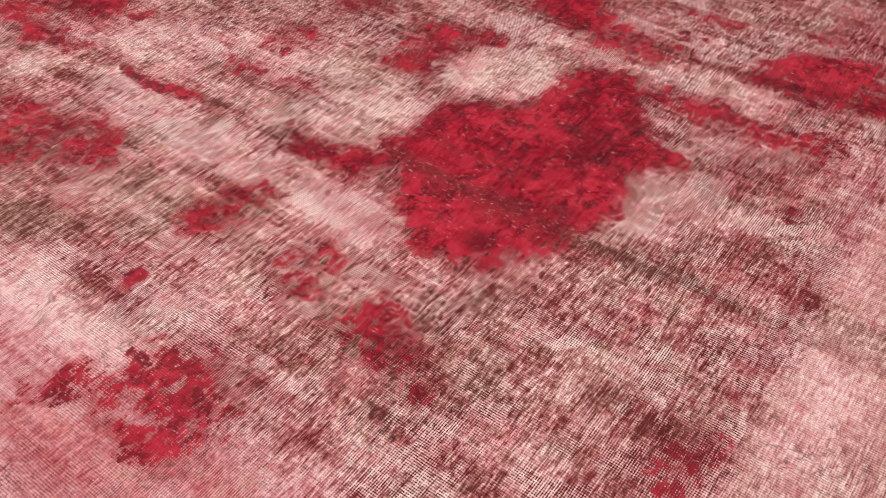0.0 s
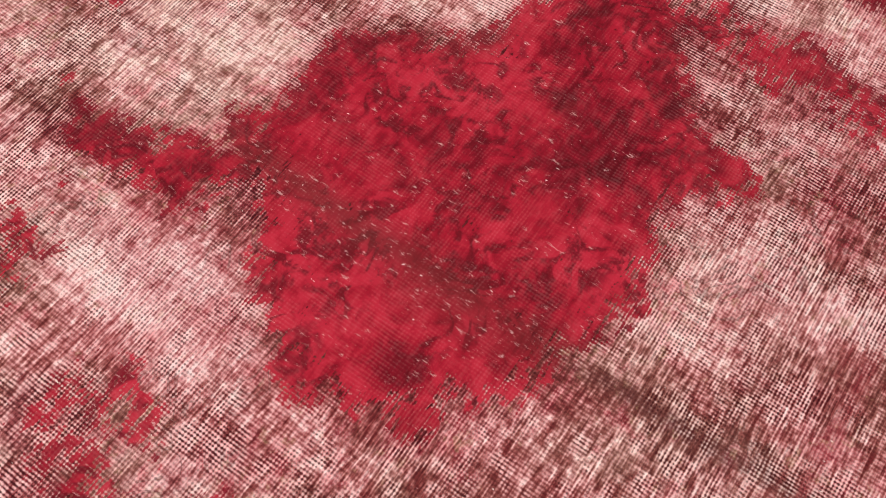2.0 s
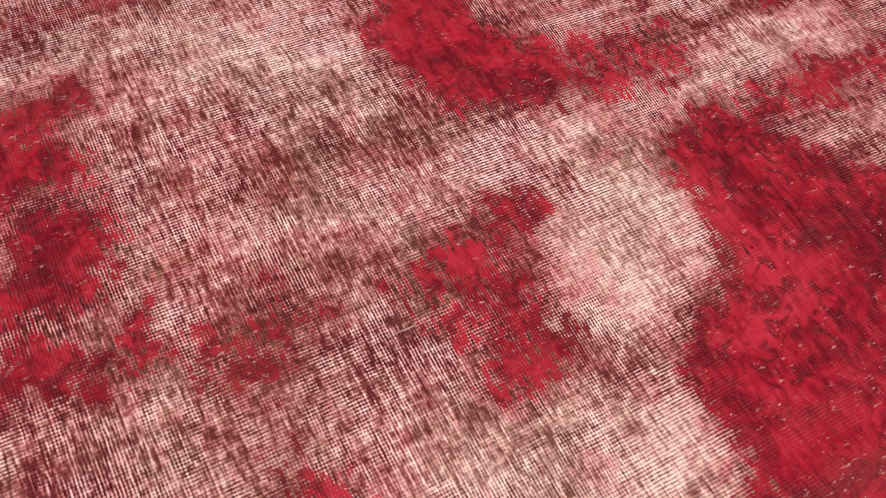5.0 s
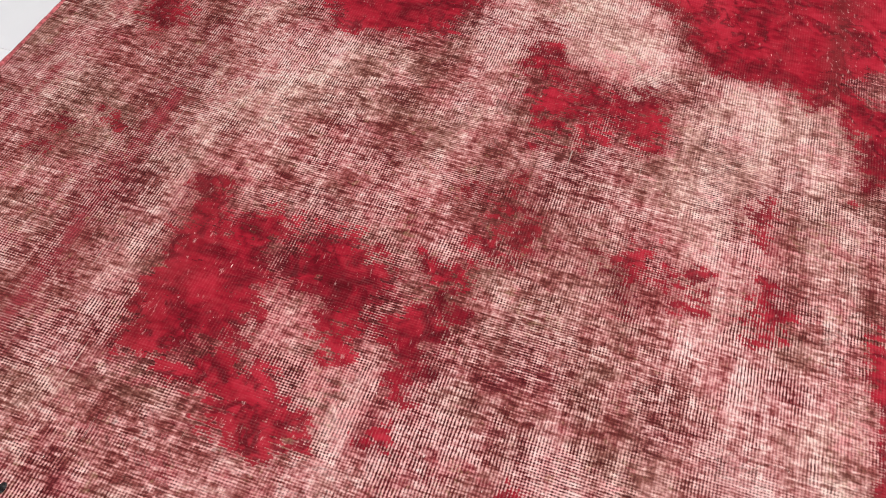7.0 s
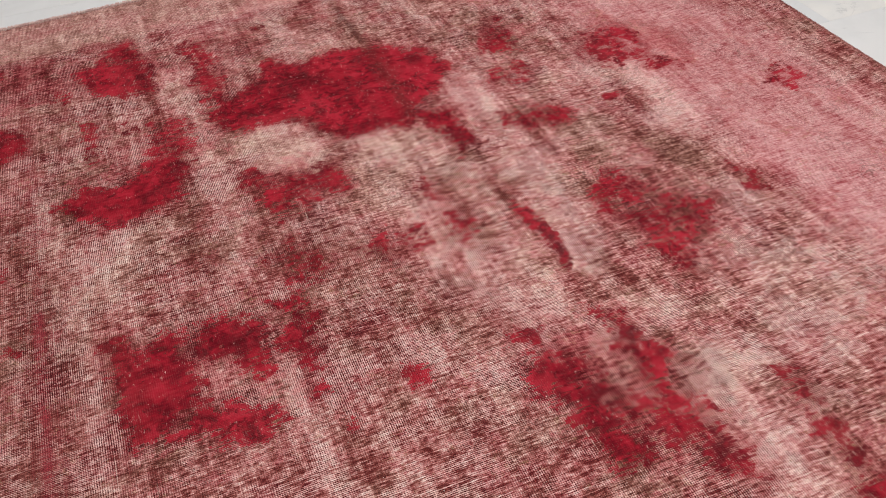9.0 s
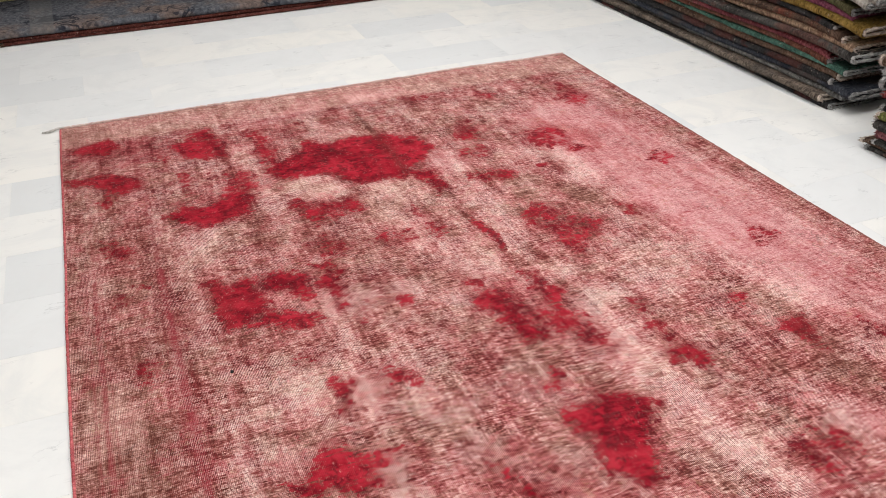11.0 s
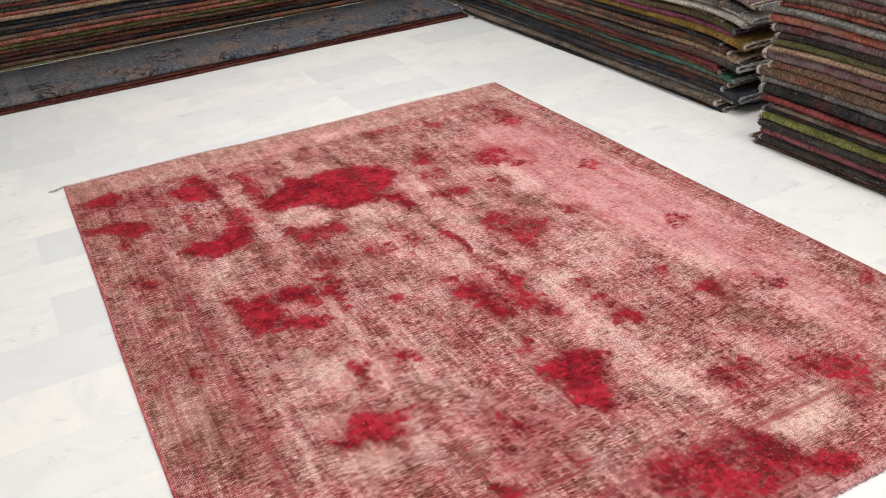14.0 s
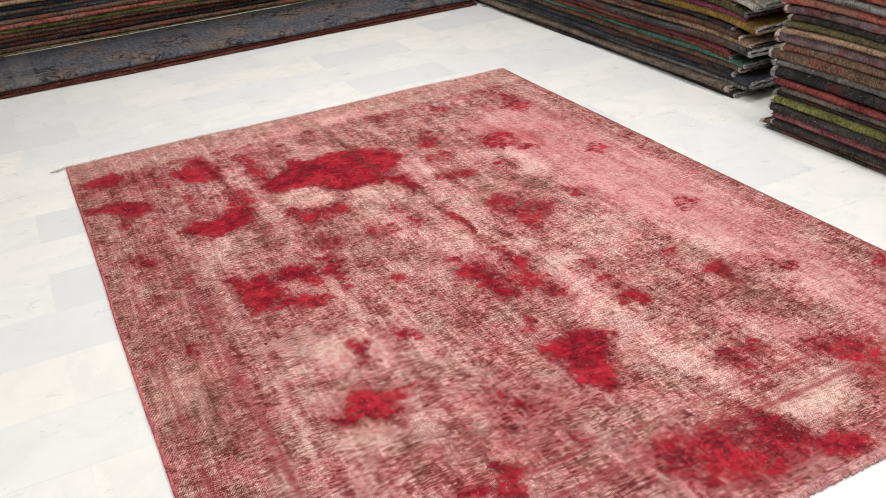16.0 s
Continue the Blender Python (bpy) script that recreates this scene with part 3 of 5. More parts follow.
island(PILE, 0.5, 0.039, (1.40, 1.32), (1.36, 1.40), (1.33, 1.56), (1.40, 1.49))
island(PILE, 0.45, 0.055, (1.59, 1.52), (1.51, 1.65), (1.59, 1.64), (1.66, 1.64))
island(PILE, 0.55, 0.052, (1.63, 1.84), (1.56, 1.88), (1.59, 1.94), (1.64, 1.93), (1.66, 1.88))
island(PILE, 0.55, 0.055, (1.29, 1.21), (1.18, 1.38), (1.26, 1.42), (1.30, 1.31))
island(PILE, 0.5, 0.055, (1.97, 2.35), (1.93, 2.36), (1.89, 2.44), (1.87, 2.54), (1.92, 2.58), (1.97, 2.54), (1.99, 2.49), (1.98, 2.43), (1.99, 2.38))
island(PILE, 0.7, 0.046, (1.98, 2.42), (1.93, 2.48), (1.95, 2.55), (1.99, 2.53), (2.00, 2.47))
island(PILE, 0.66, 0.032, (1.63, 2.62), (1.59, 2.66), (1.62, 2.71), (1.65, 2.71), (1.64, 2.66))
island(PILE, 0.58, 0.032, (1.68, 2.72), (1.65, 2.75), (1.66, 2.78), (1.70, 2.77), (1.70, 2.74))
island(PILE, 0.55, 0.022, (1.63, 2.45), (1.60, 2.48), (1.62, 2.51), (1.64, 2.48))
island(PILE, 0.8, 0.055, (0.55, 2.80), (0.47, 2.89), (0.43, 3.03), (0.53, 3.06), (0.56, 3.00), (0.59, 2.89))
island(PILE, 0.6, 0.055, (0.78, 2.70), (0.73, 2.78), (0.75, 2.85), (0.74, 3.06), (0.78, 3.07), (0.78, 2.97), (0.81, 2.81), (0.82, 2.74))
island(PILE, 0.5, 0.055, (0.61, 2.54), (0.60, 2.63), (0.67, 2.65), (0.71, 2.58))
island(PILE, 0.5, 0.035, (0.44, 2.63), (0.40, 2.75), (0.48, 2.71))
island(PILE, 0.5, 0.031, (0.99, 3.03), (0.95, 3.08), (1.00, 3.09), (1.02, 3.04))
island(PILE, 0.42, 0.055, (0.82, 2.07), (0.80, 2.15), (0.81, 2.27), (0.93, 2.26), (1.02, 2.20), (0.99, 2.14))
island(PILE, 0.65, 0.022, (1.63, 3.10), (1.59, 3.14), (1.61, 3.16), (1.64, 3.12))
island(PILE, 0.45, 0.055, (1.01, 1.81), (0.95, 1.92), (1.04, 1.98), (1.08, 1.88))
island(PILE, 0.45, 0.040, (1.19, 1.81), (1.17, 1.87), (1.21, 1.94), (1.24, 1.87))
island(PILE, 0.6, 0.023, (1.63, 2.44), (1.59, 2.47), (1.62, 2.50), (1.64, 2.47))
island(PILE, 0.5, 0.022, (1.57, 2.48), (1.56, 2.50), (1.57, 2.51), (1.58, 2.49))
island(PILE, 0.45, 0.022, (1.50, 2.23), (1.49, 2.26), (1.50, 2.27), (1.52, 2.25))
island(PILE, 0.5, 0.022, (1.41, 2.21), (1.40, 2.23), (1.42, 2.24), (1.42, 2.23))
island(PILE, 0.66, 0.054, (0.82, 2.10), (0.82, 2.18), (0.78, 2.25), (0.82, 2.29), (0.86, 2.23), (0.87, 2.17), (0.87, 2.12))
island(PILE, 0.66, 0.030, (0.92, 2.16), (0.90, 2.21), (0.93, 2.25), (0.95, 2.21))
island(PILE, 0.7, 0.035, (0.99, 2.13), (0.97, 2.18), (0.95, 2.22), (0.97, 2.28), (1.00, 2.27), (1.00, 2.21), (1.01, 2.15))
island(PILE, 0.45, 0.022, (1.02, 1.88), (1.01, 1.92), (1.04, 1.93), (1.05, 1.89))
island(PILE, 0.45, 0.038, (0.85, 1.88), (0.82, 1.97), (0.86, 1.98), (0.89, 1.91))
island(PILE, 0.6, 0.034, (0.81, 1.69), (0.78, 1.78), (0.82, 1.80), (0.84, 1.75))
island(PILE, 0.55, 0.022, (1.17, 2.02), (1.17, 2.08), (1.19, 2.08), (1.20, 2.04))
island(PILE, 0.55, 0.022, (1.20, 1.89), (1.19, 1.94), (1.21, 1.96), (1.22, 1.90))
island(PILE, 0.85, 0.055, (0.40, 1.85), (0.44, 1.85), (0.47, 1.77), (0.53, 1.83), (0.57, 1.80), (0.56, 1.65), (0.57, 1.62), (0.50, 1.58), (0.50, 1.55), (0.44, 1.55), (0.42, 1.62), (0.41, 1.74))
island(PILE, 0.9, 0.055, (0.58, 1.82), (0.66, 1.82), (0.71, 1.77), (0.72, 1.71), (0.71, 1.65), (0.67, 1.63), (0.66, 1.66), (0.65, 1.71), (0.60, 1.73), (0.58, 1.75))
island(PILE, 0.75, 0.054, (0.75, 1.74), (0.77, 1.76), (0.81, 1.73), (0.82, 1.66), (0.80, 1.60), (0.78, 1.63), (0.76, 1.66), (0.73, 1.71))
island(PILE, 0.55, 0.031, (0.74, 1.83), (0.81, 1.83), (0.82, 1.79), (0.78, 1.78))
island(PILE, 0.85, 0.022, (0.76, 1.55), (0.79, 1.58), (0.80, 1.55), (0.76, 1.52))
island(PILE, 0.8, 0.055, (0.53, 1.55), (0.53, 1.60), (0.58, 1.61), (0.61, 1.59), (0.65, 1.56), (0.70, 1.53), (0.71, 1.49), (0.66, 1.49), (0.58, 1.50))
island(PILE, 0.8, 0.054, (1.15, 1.44), (1.21, 1.46), (1.25, 1.44), (1.25, 1.40), (1.22, 1.37), (1.18, 1.39), (1.16, 1.40))
island(PILE, 0.58, 0.025, (0.94, 1.53), (0.98, 1.52), (0.99, 1.49), (0.94, 1.49))
island(PILE, 0.5, 0.044, (1.19, 1.96), (1.24, 1.95), (1.24, 1.86), (1.18, 1.86))
island(PILE, 0.45, 0.028, (0.82, 2.03), (0.86, 2.01), (0.84, 1.90), (0.82, 1.96))
island(PILE, 0.5, 0.047, (0.10, 2.28), (0.17, 2.25), (0.18, 2.15), (0.12, 2.19))
island(PILE, 0.45, 0.033, (0.19, 1.93), (0.24, 1.94), (0.24, 1.88), (0.20, 1.88))
island(PILE, 0.55, 0.047, (0.76, 2.29), (0.82, 2.33), (0.85, 2.23), (0.81, 2.21))
island(PILE, 0.6, 0.044, (0.93, 2.24), (0.99, 2.29), (1.01, 2.16), (0.99, 2.15))
island(PILE, 0.55, 0.029, (0.81, 1.99), (0.84, 2.00), (0.87, 1.92), (0.84, 1.92))
island(PILE, 0.45, 0.022, (1.00, 1.94), (1.04, 1.94), (1.04, 1.90), (1.01, 1.90))
island(PILE, 0.5, 0.022, (1.15, 2.06), (1.18, 2.06), (1.18, 2.02), (1.15, 2.02))
island(PILE, 0.5, 0.030, (1.17, 1.89), (1.23, 1.91), (1.22, 1.86), (1.18, 1.85))
island(PILE, 0.6, 0.045, (0.66, 1.22), (0.71, 1.19), (0.67, 1.08), (0.63, 1.06), (0.64, 1.15))
island(PILE, 0.88, 0.045, (0.79, 1.20), (0.84, 1.20), (0.87, 1.16), (0.86, 1.12), (0.80, 1.14), (0.78, 1.18))
island(PILE, 0.64, 0.055, (0.44, 0.88), (0.49, 0.88), (0.53, 0.92), (0.58, 0.97), (0.62, 0.97), (0.64, 0.93), (0.68, 0.90), (0.74, 0.89), (0.71, 0.86), (0.65, 0.86), (0.65, 0.80), (0.61, 0.78), (0.55, 0.81), (0.50, 0.82), (0.46, 0.83))
island(PILE, 0.95, 0.055, (1.15, 0.85), (1.23, 0.87), (1.27, 0.89), (1.35, 0.85), (1.38, 0.82), (1.32, 0.74), (1.29, 0.66), (1.26, 0.57), (1.22, 0.57), (1.19, 0.61), (1.16, 0.63), (1.17, 0.70), (1.17, 0.75), (1.15, 0.80))
island(PILE, 0.5, 0.034, (0.90, 0.78), (0.94, 0.75), (0.96, 0.70), (0.99, 0.62), (0.95, 0.62), (0.94, 0.69), (0.90, 0.74))
island(PILE, 0.75, 0.024, (0.95, 0.69), (0.98, 0.66), (0.98, 0.60), (0.94, 0.64))
island(PILE, 0.55, 0.032, (0.79, 0.69), (0.80, 0.66), (0.79, 0.57), (0.77, 0.48), (0.74, 0.48), (0.76, 0.57), (0.77, 0.65))
island(PILE, 0.78, 0.048, (0.76, 0.46), (0.81, 0.45), (0.84, 0.40), (0.80, 0.38), (0.77, 0.33), (0.72, 0.36), (0.76, 0.40))
island(PILE, 0.6, 0.036, (0.63, 0.44), (0.70, 0.42), (0.76, 0.36), (0.72, 0.36), (0.63, 0.41))
island(PILE, 0.45, 0.046, (1.02, 0.47), (1.07, 0.42), (1.02, 0.38), (0.97, 0.43))
island(PILE, 0.45, 0.047, (0.59, 1.38), (0.67, 1.35), (0.64, 1.27), (0.57, 1.32))
island(PILE, 0.4, 0.030, (0.94, 1.06), (0.98, 1.03), (0.95, 0.99), (0.92, 1.01))
island(PILE, 0.55, 0.036, (1.21, 1.06), (1.24, 1.02), (1.18, 0.94), (1.15, 0.96))
island(PILE, 0.55, 0.045, (1.33, 1.44), (1.42, 1.42), (1.42, 1.36), (1.34, 1.38))
island(PILE, 0.78, 0.055, (1.17, 1.47), (1.26, 1.44), (1.25, 1.30), (1.27, 1.18), (1.20, 1.17), (1.19, 1.31), (1.15, 1.39))
island(PILE, 0.55, 0.055, (1.28, 1.31), (1.42, 1.26), (1.44, 1.15), (1.41, 1.04), (1.33, 1.12))
island(PILE, 0.55, 0.044, (1.57, 1.26), (1.63, 1.25), (1.60, 1.16), (1.55, 1.17))
island(PILE, 0.72, 0.055, (1.55, 0.99), (1.61, 0.99), (1.64, 0.91), (1.59, 0.88), (1.53, 0.93))
island(PILE, 0.42, 0.037, (1.57, 1.16), (1.61, 1.04), (1.57, 0.96), (1.55, 1.06))
island(PILE, 0.72, 0.055, (1.92, 0.98), (1.99, 0.99), (1.96, 0.88), (1.94, 0.82), (1.91, 0.88), (1.89, 0.94))
island(PILE, 0.58, 0.049, (1.59, 0.57), (1.66, 0.56), (1.65, 0.50), (1.63, 0.43), (1.59, 0.49), (1.57, 0.53))
island(PILE, 0.4, 0.055, (1.63, 0.63), (1.74, 0.56), (1.76, 0.46), (1.64, 0.43), (1.64, 0.52))
island(PILE, 0.45, 0.055, (1.85, 0.48), (1.97, 0.44), (2.07, 0.34), (1.95, 0.24), (1.88, 0.31), (1.83, 0.42))
island(PILE, 0.7, 0.055, (1.48, 0.31), (1.54, 0.22), (1.55, 0.15), (1.61, 0.10), (1.66, 0.07), (1.66, 0.03), (1.57, 0.03), (1.52, 0.07), (1.47, 0.13), (1.43, 0.17), (1.45, 0.22))
island(PILE, 0.7, 0.055, (1.22, 0.31), (1.26, 0.26), (1.29, 0.22), (1.35, 0.20), (1.37, 0.14), (1.31, 0.09), (1.24, 0.12), (1.21, 0.17), (1.18, 0.22))
island(PILE, 0.5, 0.055, (1.18, 0.34), (1.43, 0.29), (1.53, 0.09), (1.36, 0.05), (1.18, 0.11), (1.13, 0.21))
island(PILE, 0.5, 0.054, (1.89, 0.28), (1.98, 0.26), (1.87, 0.17), (1.82, 0.20))
island(PILE, 0.6, 0.055, (1.35, 0.20), (1.43, 0.21), (1.46, 0.11), (1.35, 0.10))
island(PILE, 0.5, 0.055, (0.80, 1.97), (0.89, 1.94), (0.86, 1.84), (0.79, 1.86))
island(PILE, 0.5, 0.039, (1.89, 1.18), (1.92, 1.13), (1.87, 1.08), (1.84, 1.12))
island(PILE, 0.55, 0.049, (0.12, 2.23), (0.21, 2.18), (0.21, 2.06), (0.14, 2.13))
island(PILE, 0.4, 0.045, (0.14, 1.91), (0.20, 1.87), (0.17, 1.78), (0.13, 1.80))
island(PILE, 0.4, 0.055, (0.17, 1.54), (0.25, 1.47), (0.21, 1.37), (0.15, 1.42))
island(PILE, 0.5, 0.055, (1.59, 2.73), (1.68, 2.71), (1.62, 2.55), (1.56, 2.58))
island(PILE, 0.6, 0.055, (1.85, 2.56), (1.96, 2.50), (1.96, 2.32), (1.82, 2.36))
island(PILE, 0.6, 0.055, (1.48, 2.26), (1.64, 2.24), (1.63, 2.15), (1.51, 2.17))
island(PILE, 0.45, 0.046, (1.62, 2.49), (1.67, 2.47), (1.61, 2.36), (1.57, 2.39))
island(PILE, 0.5, 0.055, (2.27, 3.06), (2.33, 2.83), (2.22, 2.70), (2.15, 2.86))
island(PILE, 0.45, 0.055, (1.50, 3.20), (1.63, 3.12), (1.60, 3.05), (1.48, 3.11))
island(PILE, 0.45, 0.055, (1.87, 3.14), (1.95, 3.02), (1.89, 2.96), (1.83, 3.02))
island(PILE, 0.4, 0.055, (2.20, 1.53), (2.27, 1.41), (2.16, 1.30), (2.13, 1.41))
island(PILE, 0.45, 0.055, (2.13, 0.91), (2.22, 0.82), (2.16, 0.76), (2.09, 0.82))
island(PILE, 0.42, 0.041, (2.48, 0.75), (2.49, 0.70), (2.40, 0.61), (2.39, 0.67))
island(PILE, 0.45, 0.055, (2.27, 2.18), (2.32, 2.10), (2.23, 2.02), (2.18, 2.09))
# ground stained with the same dye
island(STAIN, 0.8, 0.100, (0.00, 3.16), (0.20, 3.22), (0.44, 3.08), (0.51, 3.00), (0.32, 3.00), (0.16, 2.96), (0.01, 2.99))
island(STAIN, 0.8, 0.100, (0.22, 3.05), (0.37, 3.09), (0.51, 3.05), (0.76, 2.98), (0.76, 2.87), (0.50, 2.88), (0.31, 2.88), (0.22, 2.89))
island(STAIN, 0.6, 0.100, (0.57, 2.65), (0.84, 2.64), (0.81, 2.47), (0.69, 2.37), (0.48, 2.37), (0.34, 2.29), (0.35, 2.46))
island(STAIN, 0.7, 0.100, (1.15, 1.54), (1.32, 1.50), (1.44, 1.40), (1.43, 1.18), (1.37, 1.14), (1.21, 1.19), (1.18, 1.33), (1.11, 1.40))
island(STAIN, 0.6, 0.100, (1.55, 1.95), (1.80, 1.76), (1.75, 1.62), (1.62, 1.56), (1.53, 1.62), (1.49, 1.79))
island(STAIN, 0.7, 0.100, (1.80, 2.57), (2.10, 2.29), (2.04, 2.20), (1.74, 2.42))
island(STAIN, 0.6, 0.100, (1.99, 2.27), (1.96, 2.33), (1.85, 2.53), (1.91, 2.62), (1.96, 2.67), (2.06, 2.53), (2.03, 2.39))
island(STAIN, 0.5, 0.100, (1.66, 2.53), (1.55, 2.70), (1.66, 2.80), (1.72, 2.75), (1.76, 2.63))
island(STAIN, 0.6, 0.100, (1.62, 1.63), (1.48, 1.83), (1.60, 1.99), (1.72, 1.88), (1.74, 1.75))
island(STAIN, 0.5, 0.100, (0.76, 2.67), (0.72, 3.07), (0.96, 3.14), (1.03, 2.96), (0.94, 2.84))
island(STAIN, 0.6, 0.100, (0.81, 2.05), (0.76, 2.29), (0.98, 2.34), (1.04, 2.15))
island(STAIN, 0.5, 0.100, (0.39, 1.87), (0.84, 1.82), (0.80, 1.47), (0.43, 1.50))
island(STAIN, 0.7, 0.100, (1.17, 0.35), (1.50, 0.32), (1.62, 0.12), (1.67, 0.01), (1.35, 0.01), (1.15, 0.10), (1.08, 0.22))
island(STAIN, 0.5, 0.100, (1.86, 0.51), (2.09, 0.36), (1.87, 0.17), (1.81, 0.29))
island(STAIN, 0.5, 0.100, (0.48, 1.06), (0.76, 0.91), (0.63, 0.72), (0.40, 0.83))
island(STAIN, 0.5, 0.100, (1.21, 0.96), (1.42, 0.85), (1.26, 0.55), (1.11, 0.64))
island(STAIN, 0.5, 0.100, (0.95, 0.98), (1.12, 0.66), (1.04, 0.42), (0.73, 0.43))
island(STAIN, 0.5, 0.100, (1.37, 1.50), (1.48, 1.13), (1.41, 1.00), (1.22, 1.16), (1.13, 1.46))
island(STAIN, 0.8, 0.100, (2.08, 2.29), (1.98, 2.36), (1.88, 2.56), (1.95, 2.69), (2.16, 2.41))
# brown and dark wear; the first, long streak also paints the crease's shade
island(DIRT_SHADE, 0.6, 0.053, (1.26, 2.37), (1.25, 2.54), (1.25, 2.70), (1.24, 2.86), (1.23, 3.00), (1.23, 3.15), (1.23, 3.29), (1.25, 3.30), (1.27, 3.16), (1.27, 3.02), (1.28, 2.88), (1.29, 2.71), (1.29, 2.55), (1.29, 2.39))
island(DIRT_SHADE, 0.7, 0.032, (1.26, 2.04), (1.24, 2.09), (1.28, 2.11), (1.29, 2.08))
island(DIRT_SHADE, 0.9, 0.040, (1.20, 2.02), (1.23, 2.08), (1.28, 2.11), (1.29, 2.09), (1.26, 2.04))
island(DIRT_SHADE, 0.6, 0.060, (0.90, 1.89), (0.84, 2.09), (0.91, 2.12), (1.00, 1.94), (1.02, 1.86))
island(DIRT_SHADE, 0.6, 0.046, (1.05, 2.35), (0.96, 2.45), (0.95, 2.52), (1.02, 2.46))
island(DIRT_SHADE, 0.6, 0.060, (0.91, 1.76), (1.07, 1.79), (1.04, 1.70), (0.97, 1.70))
island(DIRT_SHADE, 0.6, 0.054, (0.84, 1.65), (0.91, 1.66), (0.97, 1.61), (0.95, 1.59), (0.86, 1.61))
island(DIRT_SHADE, 0.8, 0.024, (0.88, 1.54), (0.95, 1.54), (0.94, 1.52), (0.87, 1.52))
island(DIRT_SHADE, 0.6, 0.060, (0.59, 2.12), (0.70, 2.08), (0.71, 1.95), (0.60, 1.94))
island(DIRT_SHADE, 0.6, 0.060, (0.89, 2.03), (0.99, 1.99), (0.97, 1.90), (0.89, 1.92))
island(DIRT_SHADE, 0.9, 0.033, (1.53, 1.54), (1.63, 1.54), (1.62, 1.52), (1.53, 1.51))
island(DIRT_SHADE, 0.6, 0.055, (1.53, 1.53), (1.61, 1.37), (1.56, 1.34), (1.52, 1.46))
island(DIRT_SHADE, 0.6, 0.060, (0.76, 2.09), (0.90, 2.02), (1.02, 1.82), (0.85, 1.84), (0.73, 1.96))
island(DIRT_SHADE, 0.6, 0.060, (0.90, 1.84), (1.03, 1.76), (0.99, 1.67), (0.89, 1.71))
island(DIRT_SHADE, 0.7, 0.060, (1.86, 1.83), (2.01, 1.73), (1.95, 1.61), (1.85, 1.71))
island(DIRT_SHADE, 0.6, 0.060, (1.76, 1.92), (1.90, 1.83), (1.91, 1.99), (1.90, 2.11))
island(DIRT_SHADE, 0.5, 0.060, (1.57, 1.27), (1.72, 1.12), (1.59, 0.98), (1.56, 1.05))
island(DIRT_SHADE, 0.9, 0.060, (1.99, 1.03), (2.00, 0.84), (1.93, 0.57), (1.88, 0.56), (1.87, 0.78), (1.92, 0.94))
island(DIRT_SHADE, 0.9, 0.060, (0.14, 1.59), (0.28, 1.62), (0.32, 1.49), (0.12, 1.48))
island(DIRT_SHADE, 0.6, 0.060, (0.13, 1.25), (0.27, 1.19), (0.24, 0.96), (0.11, 1.04))
island(DIRT_SHADE, 0.6, 0.060, (0.20, 0.98), (0.27, 0.95), (0.26, 0.84), (0.19, 0.88))
island(DIRT_SHADE, 0.35, 0.060, (1.66, 0.92), (1.86, 0.79), (1.62, 0.62), (1.49, 0.74))
island(DIRT_SHADE, 0.3, 0.060, (2.07, 0.83), (2.05, 0.58), (1.93, 0.58), (1.96, 0.81))
island(DIRT_SHADE, 0.6, 0.032, (1.61, 0.33), (1.73, 0.34), (1.63, 0.28))
island(DIRT_SHADE, 0.8, 0.057, (1.76, 0.20), (1.84, 0.16), (1.71, 0.12), (1.68, 0.15))
island(DIRT_SHADE, 0.6, 0.060, (2.33, 2.95), (2.40, 2.56), (2.40, 2.36), (2.27, 2.51))
island(DIRT_SHADE, 0.2, 0.060, (2.45, 2.37), (2.40, 1.53), (2.42, 1.07), (2.37, 0.59), (2.47, 0.68), (2.49, 1.17), (2.50, 1.72), (2.52, 2.47))
island(DIRT_SHADE, 0.3, 0.060, (1.78, 1.12), (1.76, 0.68), (1.60, 0.63), (1.62, 0.94))
island(DIRT_SHADE, 0.7, 0.031, (1.13, 3.14), (1.14, 3.17), (1.22, 3.16), (1.27, 3.15), (1.42, 3.17), (1.42, 3.15), (1.27, 3.14))
island(DIRT_SHADE, 0.5, 0.058, (1.74, 2.85), (1.68, 2.98), (1.68, 3.06), (1.79, 2.90))
island(DIRT_SHADE, 0.5, 0.060, (1.59, 2.92), (1.53, 3.04), (1.59, 3.05), (1.64, 2.97))
island(DIRT_SHADE, 0.6, 0.060, (1.41, 2.69), (1.38, 2.83), (1.45, 2.83), (1.45, 2.71))
island(DIRT_SHADE, 0.35, 0.060, (0.25, 1.53), (0.65, 1.48), (1.07, 1.42), (1.03, 1.28), (0.27, 1.35))
island(DIRT_SHADE, 0.4, 0.060, (0.21, 2.26), (0.44, 2.15), (0.48, 1.43), (0.20, 1.55))
island(DIRT_SHADE, 0.4, 0.060, (0.93, 1.84), (1.24, 1.70), (1.18, 1.58), (0.91, 1.70))
island(DIRT_SHADE, 0.5, 0.060, (1.43, 2.86), (1.29, 3.08), (1.57, 3.21), (1.70, 3.03))
# ground worn to pale threads
island(PALE, 0.9, 0.070, (1.47, 1.38), (1.58, 1.33), (1.62, 1.28), (1.49, 1.25), (1.47, 1.20), (1.41, 1.21), (1.41, 1.27), (1.45, 1.31))
island(PALE, 0.8, 0.070, (1.47, 1.23), (1.52, 1.12), (1.51, 0.98), (1.43, 1.01), (1.44, 1.12))
island(PALE, 0.8, 0.061, (1.41, 1.53), (1.51, 1.49), (1.48, 1.44), (1.40, 1.45))
island(PALE, 0.8, 0.064, (0.70, 2.65), (0.74, 2.65), (0.75, 2.34), (0.73, 1.92), (0.69, 1.93), (0.70, 2.31))
